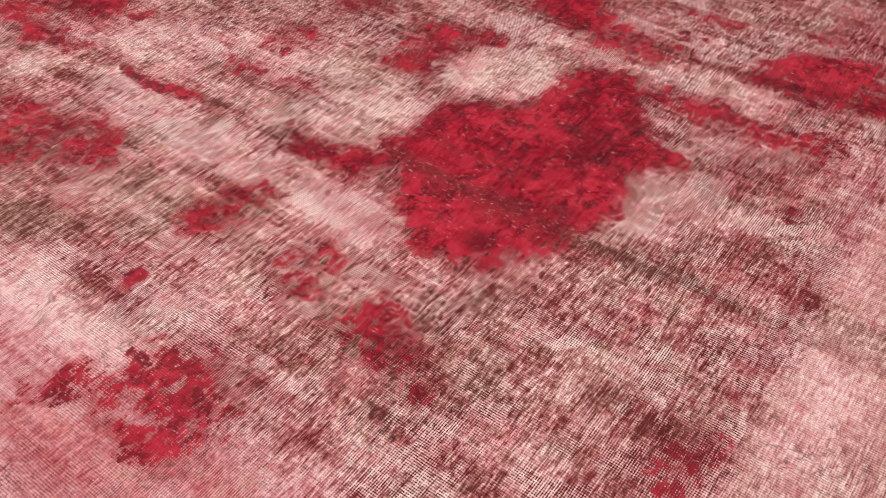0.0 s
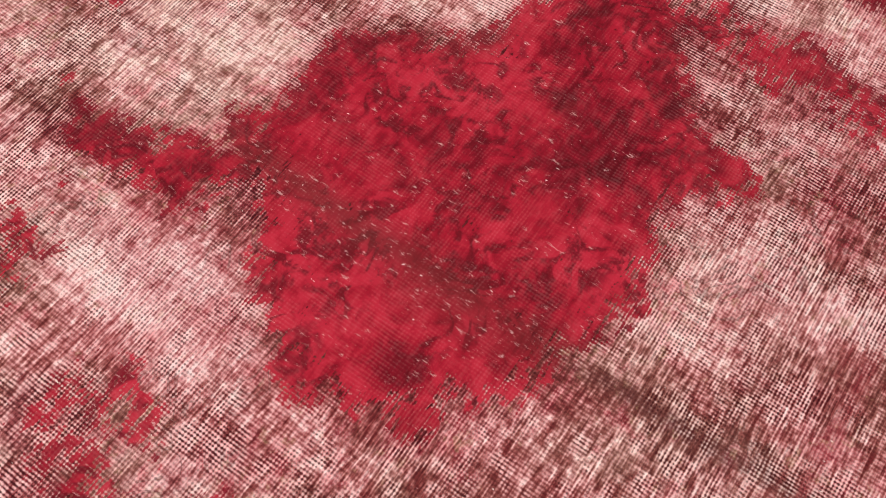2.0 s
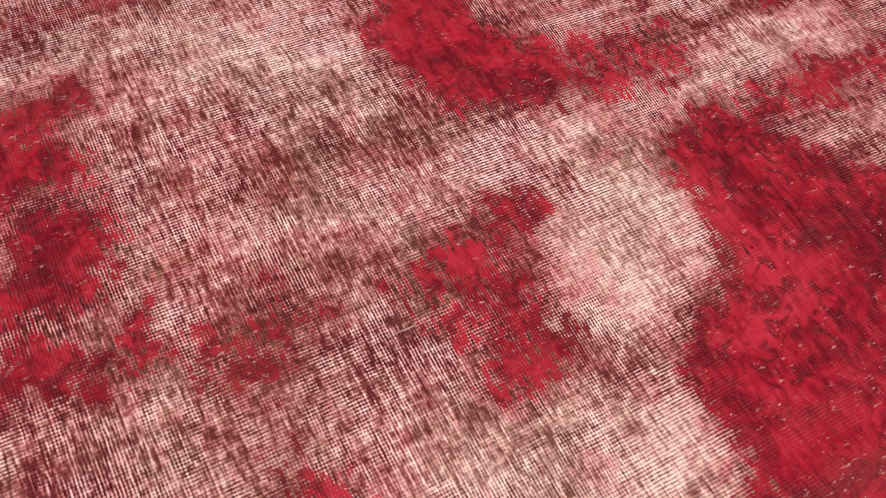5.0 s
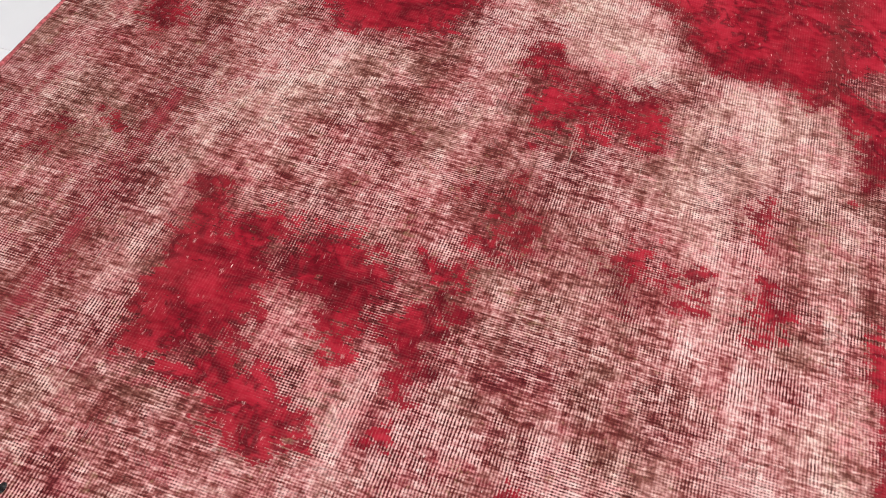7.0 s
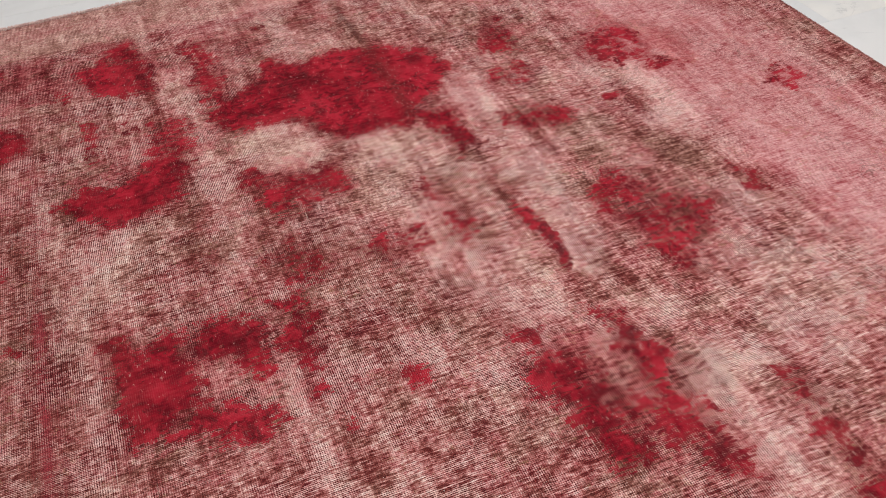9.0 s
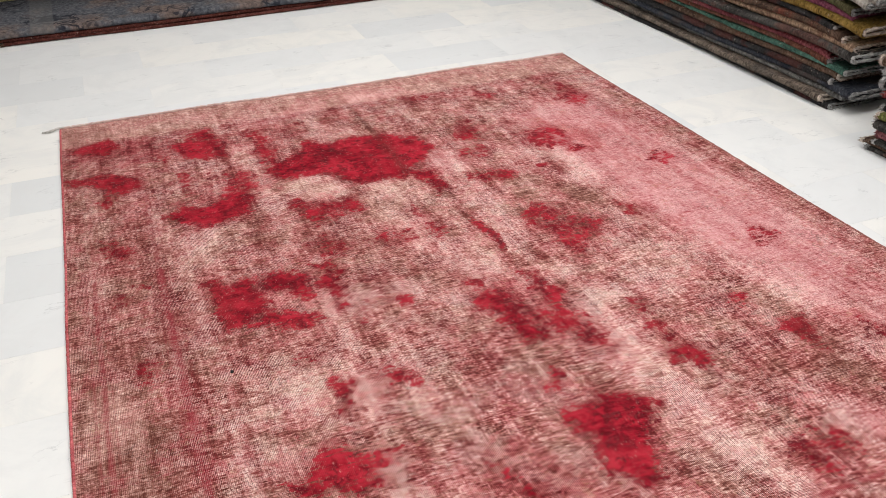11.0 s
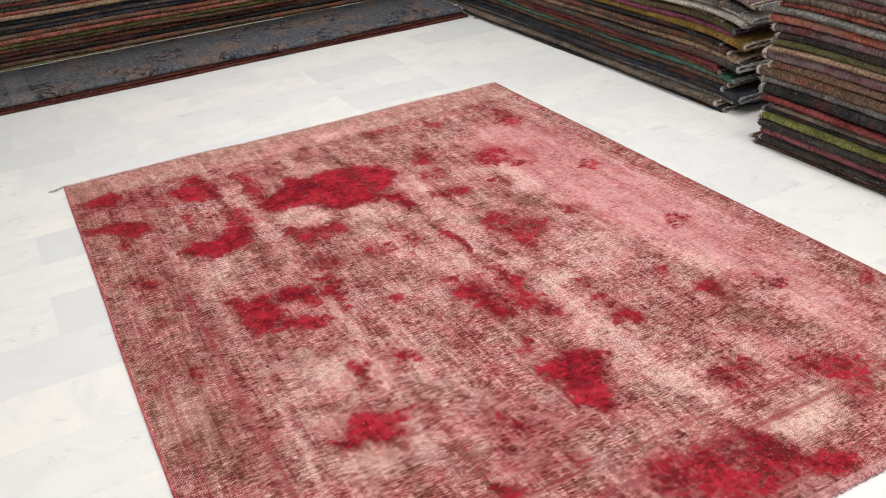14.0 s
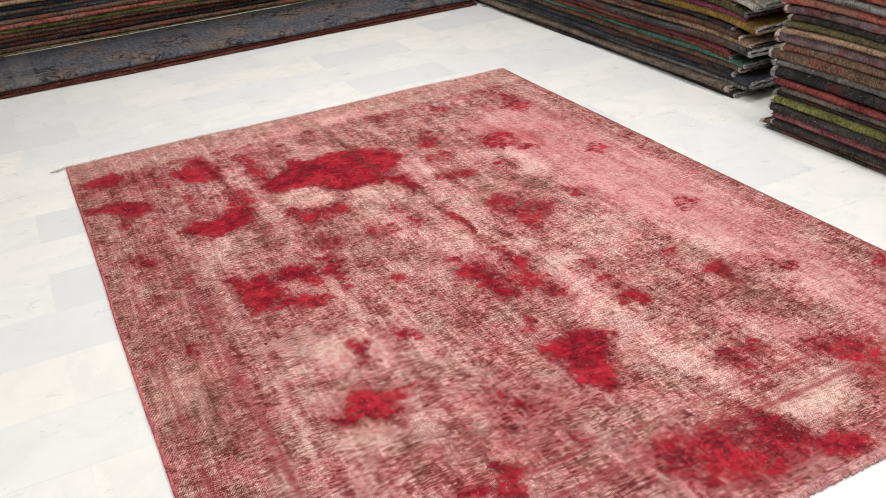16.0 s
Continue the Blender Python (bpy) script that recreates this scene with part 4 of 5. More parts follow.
island(PALE, 0.8, 0.043, (0.75, 1.55), (0.78, 1.55), (0.76, 1.30), (0.74, 1.31))
island(PALE, 0.5, 0.070, (0.35, 2.11), (0.42, 2.08), (0.41, 1.45), (0.35, 1.48))
island(PALE, 0.6, 0.070, (0.84, 2.49), (1.05, 2.35), (0.99, 2.25), (0.79, 2.32))
island(PALE, 0.5, 0.070, (1.06, 2.29), (1.27, 2.19), (1.11, 1.92), (1.01, 2.02))
island(PALE, 0.6, 0.070, (1.41, 2.15), (1.53, 2.01), (1.48, 1.96), (1.38, 2.04))
island(PALE, 0.9, 0.070, (1.86, 1.95), (1.81, 2.04), (1.86, 2.24), (1.86, 2.41), (1.93, 2.33), (1.92, 2.17), (1.94, 2.06))
island(PALE, 0.7, 0.070, (1.47, 1.98), (1.42, 2.19), (1.42, 2.31), (1.45, 2.45), (1.44, 2.54), (1.51, 2.50), (1.50, 2.33), (1.47, 2.16))
island(PALE, 0.5, 0.070, (1.22, 2.11), (1.05, 2.27), (1.20, 2.35), (1.29, 2.31), (1.29, 2.18))
island(PALE, 0.6, 0.070, (1.38, 1.64), (1.35, 1.80), (1.41, 2.04), (1.49, 1.96), (1.49, 1.78))
island(PALE, 0.5, 0.070, (1.24, 1.50), (1.08, 1.73), (1.13, 1.89), (1.23, 1.82), (1.32, 1.65))
island(PALE, 0.7, 0.070, (0.91, 2.38), (0.77, 2.46), (0.90, 2.54), (1.02, 2.45))
island(PALE, 0.6, 0.070, (1.09, 2.78), (1.11, 2.98), (1.17, 2.98), (1.17, 2.85))
island(PALE, 0.6, 0.070, (0.82, 2.86), (0.74, 2.97), (0.87, 3.01), (0.88, 2.93))
island(PALE, 0.6, 0.070, (1.49, 2.89), (1.39, 3.03), (1.46, 3.07), (1.50, 3.00), (1.54, 2.93))
island(PALE, 0.6, 0.058, (1.69, 2.92), (1.63, 2.98), (1.68, 3.03), (1.73, 2.98))
island(PALE, 0.5, 0.070, (0.52, 2.48), (0.43, 2.61), (0.50, 2.64), (0.57, 2.52))
island(PALE, 0.5, 0.070, (0.53, 2.68), (0.45, 3.01), (0.40, 2.99), (0.45, 2.77))
island(PALE, 0.5, 0.069, (0.70, 2.80), (0.64, 2.91), (0.71, 2.92), (0.76, 2.84))
island(PALE, 0.6, 0.070, (1.78, 2.23), (1.71, 2.37), (1.80, 2.45), (1.87, 2.36))
island(PALE, 0.55, 0.070, (1.24, 2.10), (1.08, 2.26), (1.07, 2.34), (1.18, 2.33), (1.26, 2.33), (1.28, 2.26), (1.29, 2.19))
island(PALE, 0.5, 0.052, (1.48, 2.20), (1.42, 2.31), (1.37, 2.44), (1.39, 2.51), (1.43, 2.46), (1.45, 2.34), (1.48, 2.25))
island(PALE, 0.5, 0.031, (1.46, 2.57), (1.43, 2.63), (1.46, 2.65), (1.47, 2.60))
island(PALE, 0.6, 0.070, (1.10, 2.81), (1.03, 3.02), (1.08, 3.04), (1.16, 2.91), (1.15, 2.83))
island(PALE, 0.6, 0.060, (0.87, 2.82), (0.82, 2.89), (0.90, 2.92), (0.93, 2.86))
island(PALE, 0.55, 0.070, (1.13, 2.12), (1.07, 2.27), (1.13, 2.34), (1.20, 2.30), (1.25, 2.24), (1.21, 2.15), (1.20, 2.10))
island(PALE, 0.8, 0.070, (1.10, 1.84), (1.07, 1.97), (1.10, 2.08), (1.15, 2.01), (1.18, 1.88))
island(PALE, 0.4, 0.070, (0.79, 2.31), (0.78, 2.41), (0.85, 2.48), (0.88, 2.43), (0.87, 2.35))
island(PALE, 0.5, 0.049, (0.70, 2.47), (0.70, 2.55), (0.75, 2.55), (0.76, 2.49))
island(PALE, 0.6, 0.070, (1.01, 2.79), (1.01, 2.92), (1.19, 2.92), (1.19, 2.82))
island(PALE, 0.6, 0.070, (0.68, 2.65), (0.68, 2.79), (0.70, 2.91), (0.74, 2.91), (0.76, 2.72))
island(PALE, 0.8, 0.044, (1.02, 1.60), (1.06, 1.56), (1.03, 1.52), (0.99, 1.53))
island(PALE, 0.7, 0.066, (1.10, 1.89), (1.17, 1.90), (1.16, 1.78), (1.10, 1.77))
island(PALE, 0.7, 0.055, (1.26, 1.83), (1.30, 1.75), (1.26, 1.67), (1.23, 1.72))
island(PALE, 0.9, 0.054, (0.74, 1.66), (0.76, 1.61), (0.76, 1.49), (0.76, 1.30), (0.72, 1.31), (0.72, 1.48))
island(PALE, 0.6, 0.070, (0.34, 2.16), (0.42, 2.17), (0.41, 1.89), (0.35, 1.90))
island(PALE, 0.6, 0.067, (0.47, 2.23), (0.54, 2.22), (0.53, 2.04), (0.48, 2.04))
island(PALE, 0.6, 0.070, (0.69, 2.20), (0.77, 2.19), (0.76, 1.98), (0.70, 1.99))
island(PALE, 0.5, 0.057, (0.58, 1.71), (0.65, 1.70), (0.66, 1.64), (0.58, 1.64))
island(PALE, 0.6, 0.054, (1.05, 1.50), (1.16, 1.49), (1.10, 1.43), (1.04, 1.46))
island(PALE, 0.8, 0.070, (1.47, 1.36), (1.56, 1.32), (1.48, 1.17), (1.51, 0.91), (1.50, 0.70), (1.50, 0.49), (1.45, 0.46), (1.41, 0.58), (1.39, 0.81), (1.38, 1.02), (1.40, 1.23))
island(PALE, 0.7, 0.070, (1.44, 0.60), (1.56, 0.46), (1.52, 0.39), (1.44, 0.46))
island(PALE, 0.9, 0.070, (1.63, 0.28), (1.79, 0.34), (1.90, 0.31), (1.72, 0.17), (1.68, 0.15), (1.59, 0.19), (1.55, 0.27))
island(PALE, 0.6, 0.070, (1.99, 1.30), (2.13, 1.09), (2.12, 0.97), (1.99, 1.02))
island(PALE, 0.6, 0.070, (0.07, 1.39), (0.16, 1.33), (0.14, 1.14), (0.04, 1.14))
island(PALE, 0.7, 0.070, (0.44, 1.05), (0.56, 0.98), (0.49, 0.89), (0.44, 0.95))
island(PALE, 0.6, 0.070, (0.48, 0.81), (0.59, 0.78), (0.58, 0.67), (0.49, 0.69), (0.43, 0.76))
island(PALE, 0.6, 0.022, (0.57, 0.90), (0.58, 0.87), (0.55, 0.83), (0.54, 0.84))
island(PALE, 0.5, 0.070, (0.67, 0.85), (0.76, 0.73), (0.68, 0.61), (0.64, 0.69))
island(PALE, 0.5, 0.070, (0.44, 1.33), (0.66, 1.23), (0.59, 1.06), (0.42, 1.10))
island(PALE, 0.5, 0.070, (0.36, 2.18), (0.47, 2.10), (0.46, 1.90), (0.37, 1.96))
island(PALE, 0.5, 0.070, (2.13, 0.79), (2.20, 0.65), (2.09, 0.55), (2.03, 0.63))
island(PALE, 0.6, 0.051, (1.29, 0.53), (1.31, 0.51), (1.33, 0.41), (1.27, 0.40))
island(PALE, 0.5, 0.070, (1.72, 1.60), (1.99, 1.43), (1.77, 1.18), (1.63, 1.24), (1.63, 1.45))
island(PALE, 0.9, 0.023, (0.39, 1.36), (0.40, 1.36), (0.38, 0.74), (0.36, 0.74))
island(PALE, 0.8, 0.035, (0.73, 1.53), (0.75, 1.53), (0.73, 1.01), (0.71, 1.00))
# cream and straw tints
island(CREAM, 0.8, 0.065, (1.23, 2.03), (1.31, 2.01), (1.30, 1.95), (1.23, 1.94), (1.21, 1.99))
island(CREAM, 0.7, 0.090, (1.57, 2.13), (1.75, 2.07), (1.75, 1.96), (1.66, 1.90), (1.57, 1.96), (1.52, 2.04))
island(CREAM, 0.7, 0.067, (1.24, 1.93), (1.23, 2.00), (1.28, 2.04), (1.31, 2.01), (1.32, 1.96))
island(CREAM, 0.5, 0.090, (1.13, 2.12), (1.05, 2.27), (1.13, 2.34), (1.20, 2.30), (1.26, 2.24), (1.21, 2.14))
island(CREAM, 0.5, 0.090, (0.85, 2.29), (0.81, 2.42), (0.89, 2.49), (0.95, 2.39))
island(CREAM, 0.8, 0.060, (1.28, 1.95), (1.22, 2.00), (1.27, 2.07), (1.31, 2.01))
island(CREAM, 0.7, 0.090, (1.77, 1.80), (1.64, 1.98), (1.60, 2.10), (1.67, 2.15), (1.79, 2.02), (1.86, 1.95))
island(CREAM, 0.6, 0.073, (1.25, 2.14), (1.18, 2.21), (1.26, 2.28), (1.30, 2.23))
island(CREAM, 0.5, 0.090, (1.12, 2.79), (1.03, 2.91), (1.12, 2.96), (1.19, 2.85))
island(CREAM, 0.5, 0.090, (1.68, 2.50), (1.53, 2.62), (1.62, 2.67), (1.79, 2.65))
island(CREAM, 0.5, 0.056, (1.45, 1.04), (1.67, 1.06), (1.63, 1.02), (1.50, 0.98))
island(CREAM, 0.6, 0.090, (1.27, 0.54), (1.35, 0.46), (1.26, 0.37), (1.19, 0.42))
island(CREAM, 0.6, 0.090, (0.07, 1.42), (0.29, 1.28), (0.23, 0.97), (0.03, 1.03))
island(CREAM, 0.5, 0.090, (1.72, 0.42), (1.91, 0.30), (1.68, 0.14), (1.52, 0.24))
island(CREAM, 0.4, 0.090, (0.44, 1.05), (0.68, 0.90), (0.57, 0.65), (0.38, 0.77))
# smooth rose ground
island(ROSE, 0.9, 0.120, (1.94, 2.18), (2.10, 2.17), (2.13, 1.93), (2.18, 1.65), (1.99, 1.43), (1.94, 1.58), (1.92, 1.80), (1.93, 1.98))
island(ROSE, 0.9, 0.120, (1.98, 2.33), (2.08, 2.07), (2.20, 1.93), (2.36, 1.48), (2.16, 1.19), (1.97, 1.36), (1.97, 1.73), (1.93, 2.08))
island(ROSE, 0.6, 0.120, (2.13, 1.21), (2.38, 1.03), (2.31, 0.54), (2.09, 0.36), (2.13, 0.79))
island(ROSE, 0.7, 0.114, (1.83, 0.65), (1.93, 0.58), (1.88, 0.45), (1.79, 0.49), (1.77, 0.56))
island(ROSE, 0.7, 0.103, (0.82, 3.07), (0.77, 3.14), (1.14, 3.26), (1.13, 3.18))
island(ROSE, 0.7, 0.120, (1.25, 3.20), (1.27, 3.31), (1.36, 3.34), (1.51, 3.26), (1.47, 3.20))
island(ROSE, 0.5, 0.111, (1.41, 2.23), (1.35, 2.44), (1.44, 2.52), (1.50, 2.38))
island(ROSE, 0.4, 0.114, (1.14, 1.66), (1.22, 1.67), (1.31, 1.56), (1.29, 1.50), (1.14, 1.55))
island(ROSE, 0.5, 0.120, (2.14, 2.36), (2.30, 1.98), (2.11, 1.81), (2.00, 2.04))
island(ROSE, 0.75, 0.150, (1.85, 2.75), (2.35, 2.90), (2.42, 1.20), (2.10, 0.90), (1.92, 1.60))

PILE *= 1 - 0.25 * np.clip(fractal(GX, GY, 16, 81, 3) * 2.6 - 1.25, 0, 1)

# guard stripes of the border, at set distances from each edge
EDGE_X = np.minimum(GX, RW - GX)
EDGE_Y = np.minimum(GY, RL - GY)
INSET = np.minimum(EDGE_X, EDGE_Y)
for inset, width, strength, along in ((0.085, 0.007, 0.8, 1.0), (0.285, 0.012, 1.0, 1.0), (0.395, 0.008, 0.9, 0.3), (0.31, 0.004, 0.7, 0.5), (0.06, 0.004, 0.6, 0.8), (0.105, 0.003, 0.6, 0.6), (0.262, 0.003, 0.6, 0.6), (0.42, 0.003, 0.5, 0.4)):
    band = strength * np.clip(1.5 - np.abs(INSET - inset + 0.006 * (fractal(GX, GY, 9, 71) - 0.5)) / (width * np.where((EDGE_Y < EDGE_X) & (GY < 2), 0.9, 1.0)), 0, 1)
    np.maximum(LINE, band * np.where(EDGE_Y < EDGE_X, np.where(GY > 2, 0.7, 1.25), 1.25 * along * np.where(GX > 1.2, 0.28, np.where(GY > 2.0, 0.45, 1.0))), out=LINE)
FAR_STRIP = np.clip((GY - 3.17) * 30, 0, 1) * np.clip((RL + 0.004 - GY) * 90, 0, 1)
PALE += 0.5 * FAR_STRIP
CREAM += 1.1 * FAR_STRIP
DIRT_SHADE += 0.2 * FAR_STRIP
# the creases that run the length of the carpet
CREASE = np.exp(-((GX - 1.25 - 0.01 * np.sin(GY * 3)) / 0.016) ** 2) * np.clip((GY - 2.15) * 4, 0, 1) * np.clip((3.25 - GY) * 5, 0, 1)
# browner ground towards the border
CREAM += 0.5 * np.clip(1.3 - GX / 0.32, 0, 1)
DIRT_SHADE += 0.42 * np.clip(1.3 - GX / 0.32, 0, 1) + 0.14 * np.clip(1 - EDGE_X / 0.09, 0, 1)
# the crease is darkened in colour, for its soil and the ridge's shade
DIRT_SHADE = np.clip(DIRT_SHADE, 0, 0.75) + 0.6 * CREASE * (0.5 + fractal(GX, GY, 14, 91, 3))
PALE += 0.3 * np.clip(1 - np.abs(GX - 1.52) / 0.07, 0, 1) * np.clip(GY * 3 - 0.5, 0, 1) * np.clip(4.5 - GY * 3, 0, 1)


def blurred(field, cells):
    """The mean of a field over a square, run twice."""
    for _ in range(2):
        for axis in (0, 1):
            pad = [(cells, cells) if k == axis else (0, 0) for k in (0, 1)]
            total = np.cumsum(np.pad(field, pad, mode="edge"), axis)
            total = np.concatenate([np.zeros_like(np.take(total, [0], axis)), total], axis)
            n = field.shape[axis]
            field = (np.take(total, range(2 * cells + 1, n + 2 * cells + 1), axis) - np.take(total, range(0, n), axis)) / (2 * cells + 1)
    return field


STAIN = np.clip(np.maximum(0.72 * STAIN, 1.1 * blurred(PILE, 9)), 0, 1)
HEIGHT = RZ - 0.0015 + 0.0012 * np.clip(PILE * 1.6 - 0.3, 0, 1) + 0.0015 * fractal(GX, GY, 2.2, 51, 2) + 0.003 * CREASE
HEIGHT += 0.0006 * (fractal(GX, GY, 60, 57, 2) - 0.5)
# the outline wavers a little, most at the far end
OUT_X = GX + 0.008 * (value_noise(GX * 0 + 1, GY, 2.3, 61) - 0.5) * (1 - EDGE_X / RW)
OUT_Y = GY + 0.022 * (value_noise(GX, GY * 0 + 2, 3.1, 63) - 0.5) * np.clip(GY / RL, 0.2, 1)


def carpet_field():
    co = np.stack([OUT_X, OUT_Y, HEIGHT], -1).reshape(-1, 3)
    idx = np.arange(NX * NY).reshape(NY, NX)
    quads = np.stack([idx[:-1, :-1], idx[:-1, 1:], idx[1:, 1:], idx[1:, :-1]], -1).reshape(-1, 4)
    rim = np.concatenate([idx[0, :-1], idx[:-1, -1], idx[-1, :0:-1], idx[:0:-1, 0]])
    low = co[rim].copy()
    low[:, 2] = 0.0008
    base = len(co) + np.arange(len(rim))
    skirt = np.stack([rim, base, np.roll(base, -1), np.roll(rim, -1)], -1)
    verts, faces = np.concatenate([co, low]), np.concatenate([quads, skirt])
    me = bpy.data.meshes.new("pile_field")
    me.vertices.add(len(verts))
    me.vertices.foreach_set("co", verts.astype(np.float32).ravel())
    me.loops.add(faces.size)
    me.loops.foreach_set("vertex_index", faces.astype(np.int32).ravel())
    me.polygons.add(len(faces))
    me.polygons.foreach_set("loop_start", np.arange(0, faces.size, 4, dtype=np.int32))
    me.polygons.foreach_set("use_smooth", np.ones(len(faces), dtype=bool))
    me.update(calc_edges=True)
    for name, field in (("pile", PILE), ("pale", PALE), ("dirt_shade", DIRT_SHADE), ("line", LINE), ("rose", ROSE), ("stain", STAIN), ("cream", CREAM)):
        flat = field.reshape(-1)
        layer = me.attributes.new(name, "FLOAT", "POINT")
        layer.data.foreach_set("value", np.concatenate([flat, flat[rim]]).astype(np.float32))
    me.materials.append(CARPET)
    return new("pile_field", me)


carpet = tagged(new("carpet"), "large worn pink carpet with deep red patches on marble floor", "carpet")
carpet_field().parent = carpet


def selvedge(side):
    """The overcast cord along a long side."""
    bm = bmesh.new()
    col = 0 if side == 0 else NX - 1
    pts = [(OUT_X[j, col] + (-0.001 if side == 0 else 0.001), OUT_Y[j, col], 0.0046) for j in range(0, NY, 3)]
    tube(bm, pts, [0.0042 + 0.0012 * random.random() for _ in pts], 8)
    return smooth(part("selvedge", bm, BINDING if side == 0 else BINDING_DULL, carpet, "red overcast selvedge cord" if side == 0 else "dull red worn selvedge"))


selvedge(0), selvedge(1)


def fringe(row, sign, count, length, thick, mat, label):
    """Short yarn tufts along an end, curling off the edge."""
    bm = bmesh.new()
    rnd = random.Random(row + 5)
    for k in range(count):
        j = min(NX - 1, int((k + rnd.random()) / count * NX))
        x, y = OUT_X[row, j], OUT_Y[row, j]
        n = length * rnd.uniform(0.5, 1.15)
        lean = rnd.uniform(-0.6, 0.6) * n
        r = thick * rnd.uniform(0.7, 1.25)
        z = 0.006 + rnd.uniform(0, 0.004)
        pts = [(x, y - sign * 0.008, z), (x + lean * 0.3, y + sign * n * 0.35, z + 0.003),
               (x + lean * 0.8, y + sign * n * 0.8, 0.005), (x + lean, y + sign * n, 0.0025)]
        tube(bm, pts, [r * 0.8, r, r * 0.85, r * 0.4], 5)
    # the matted roll at their roots
    roll = [(OUT_X[row, j], OUT_Y[row, j] + sign * rnd.uniform(0.0, thick), 0.006 + rnd.uniform(0, 0.002)) for j in range(0, NX, 3)]
    tube(bm, roll, [thick * rnd.uniform(1.0, 1.7) for _ in roll], 6)
    return smooth(part("fringe", bm, mat, carpet, label))


fringe(0, -1, 1500, 0.021, 0.0036, FRINGE_PINK, "matted pink fringe of short tufts")
fringe(NY - 1, 1, 1100, 0.014, 0.0022, FRINGE_LIGHT, "thin frayed pale pink fringe")
bm = bmesh.new()
tube(bm, [(0.02, 3.425, 0.012), (-0.01, 3.425, 0.010), (-0.045, 3.41, 0.006), (-0.075, 3.415, 0.005)], [0.004, 0.005, 0.006, 0.003], 6)
smooth(part("corner_string", bm, STRING, carpet, "white knotted string at the corner"))
bm = bmesh.new()
bmesh.ops.create_icosphere(bm, subdivisions=2, radius=0.0048, matrix=Matrix.Translation((0.41, 1.355, RZ + 0.001)) @ Matrix.Diagonal((1, 1.5, 0.3, 1)))
part("burn_mark", bm, RUG_MATS["black"], carpet, "small black burn mark")


# ---- folded rugs ----
def folded_rug(name, length, depth, high, dye, seed, fringe_mat, label, group="", low=0.0, droop=0.0):
    """A rug folded double: a U with its round fold at d = 0, lying along y from 0 to length, as deep as depth in x."""
    rnd = random.Random(seed)
    thing = tagged(new(name), label, "rug", group)

    def settle(y, z):
        """How far a place this high in its stack has sunk: most at the ends, a little in waves."""
        return (low + z) * droop * (-0.9 * math.exp(-y / 0.22) - 0.6 * math.exp((y - length) / 0.3) + 0.22 * math.sin(2.6 * y + 1) + 0.12 * math.sin(6.1 * y))

    t = high * 0.30
    r_out, r_in = high / 2, high / 2 - t
    outer, inner = [], []
    for k in range(4):
        d = depth - (depth - r_out) * (k / 3) ** 0.5
        outer.append((d, 0.0)), inner.append((d, t))
    for k in range(1, 8):
        q = math.pi * k / 8
        outer.append((r_out - r_out * math.sin(q) * 1.15, high / 2 - r_out * math.cos(q)))
        inner.append((r_out - r_in * math.sin(q) * 1.15, high / 2 - r_in * math.cos(q)))
    for k in range(4):
        d = r_out + (depth - r_out) * (k / 3) ** 2
        outer.append((d, high)), inner.append((d, high - t))
    n, segs = len(outer), max(8, int(length / 0.06))
    phase, amp = rnd.uniform(0, 9), rnd.uniform(0.003, 0.011)
    bm = bmesh.new()
    rings = []
    for s in range(segs + 1):
        y = length * s / segs
        push = amp * math.sin(phase + y * rnd.uniform(3.0, 3.3)) + rnd.uniform(-0.0025, 0.0025)
        lift = 0.0025 * math.sin(phase * 2 + y * 4.1)
        swell = 1 + 0.06 * math.sin(phase + y * 6.3) + (0.5 * math.exp(-y / 0.07) if droop > 0.08 else 0.0)
        ring = []
        for d, z in outer + inner[::-1]:
            near = max(0.0, 1 - d / 0.25)
            ring.append(bm.verts.new((d + push * near, y, high / 2 + (z - high / 2) * swell + lift * near + settle(y, z))))
        rings.append(ring)
    m = 2 * n
    for a, b in zip(rings, rings[1:]):
        for k in range(m):
            bm.faces.new((a[k], a[(k + 1) % m], b[(k + 1) % m], b[k]))
    for ring, flip in ((rings[0], 1), (rings[-1], -1)):
        for k in range(n - 1):
            bm.faces.new([ring[k], ring[k + 1], ring[m - 2 - k], ring[m - 1 - k]][::flip])
    bmesh.ops.recalc_face_normals(bm, faces=bm.faces)
    smooth(part("folded_body", bm, RUG_MATS[dye], thing))
    # frayed ends
    for y, sign in ((0.0, -1), (length, 1)):
        bm = bmesh.new()
        mid = [((a + c) / 2, y + sign * rnd.uniform(0.0, 0.004), (b + e) / 2 + settle(y, b)) for (a, b), (c, e) in zip(outer, inner)]
        line = []
        for a, b in zip(mid, mid[1:]):
            steps = max(1, int(math.dist(a, b) / 0.02))
            line += [tuple(a[i] + (b[i] - a[i]) * k / steps + rnd.uniform(-0.002, 0.002) for i in range(3)) for k in range(steps)]
        tube(bm, line + [mid[-1]], [t * rnd.uniform(0.55, 0.95) for _ in line] + [t * 0.45], 6)
        # loose threads round the fold
        for px, py, pz in line:
            if px > 0.45:
                continue
            for _ in range(2):
                n, lean = rnd.uniform(0.006, 0.022), rnd.uniform(-0.007, 0.007)
                start = (px, py - sign * 0.004, pz + rnd.uniform(-0.4, 0.4) * t)
                mid_point = (px + lean * 0.5, py + sign * n * 0.6, start[2] + rnd.uniform(-0.003, 0.002))
                tube(bm, [start, mid_point, (px + lean, py + sign * n, mid_point[2] - rnd.uniform(0.0, 0.004))], [0.0019, 0.0016, 0.0007], 4)
        smooth(part("frayed_end", bm, fringe_mat, thing))
    return thing


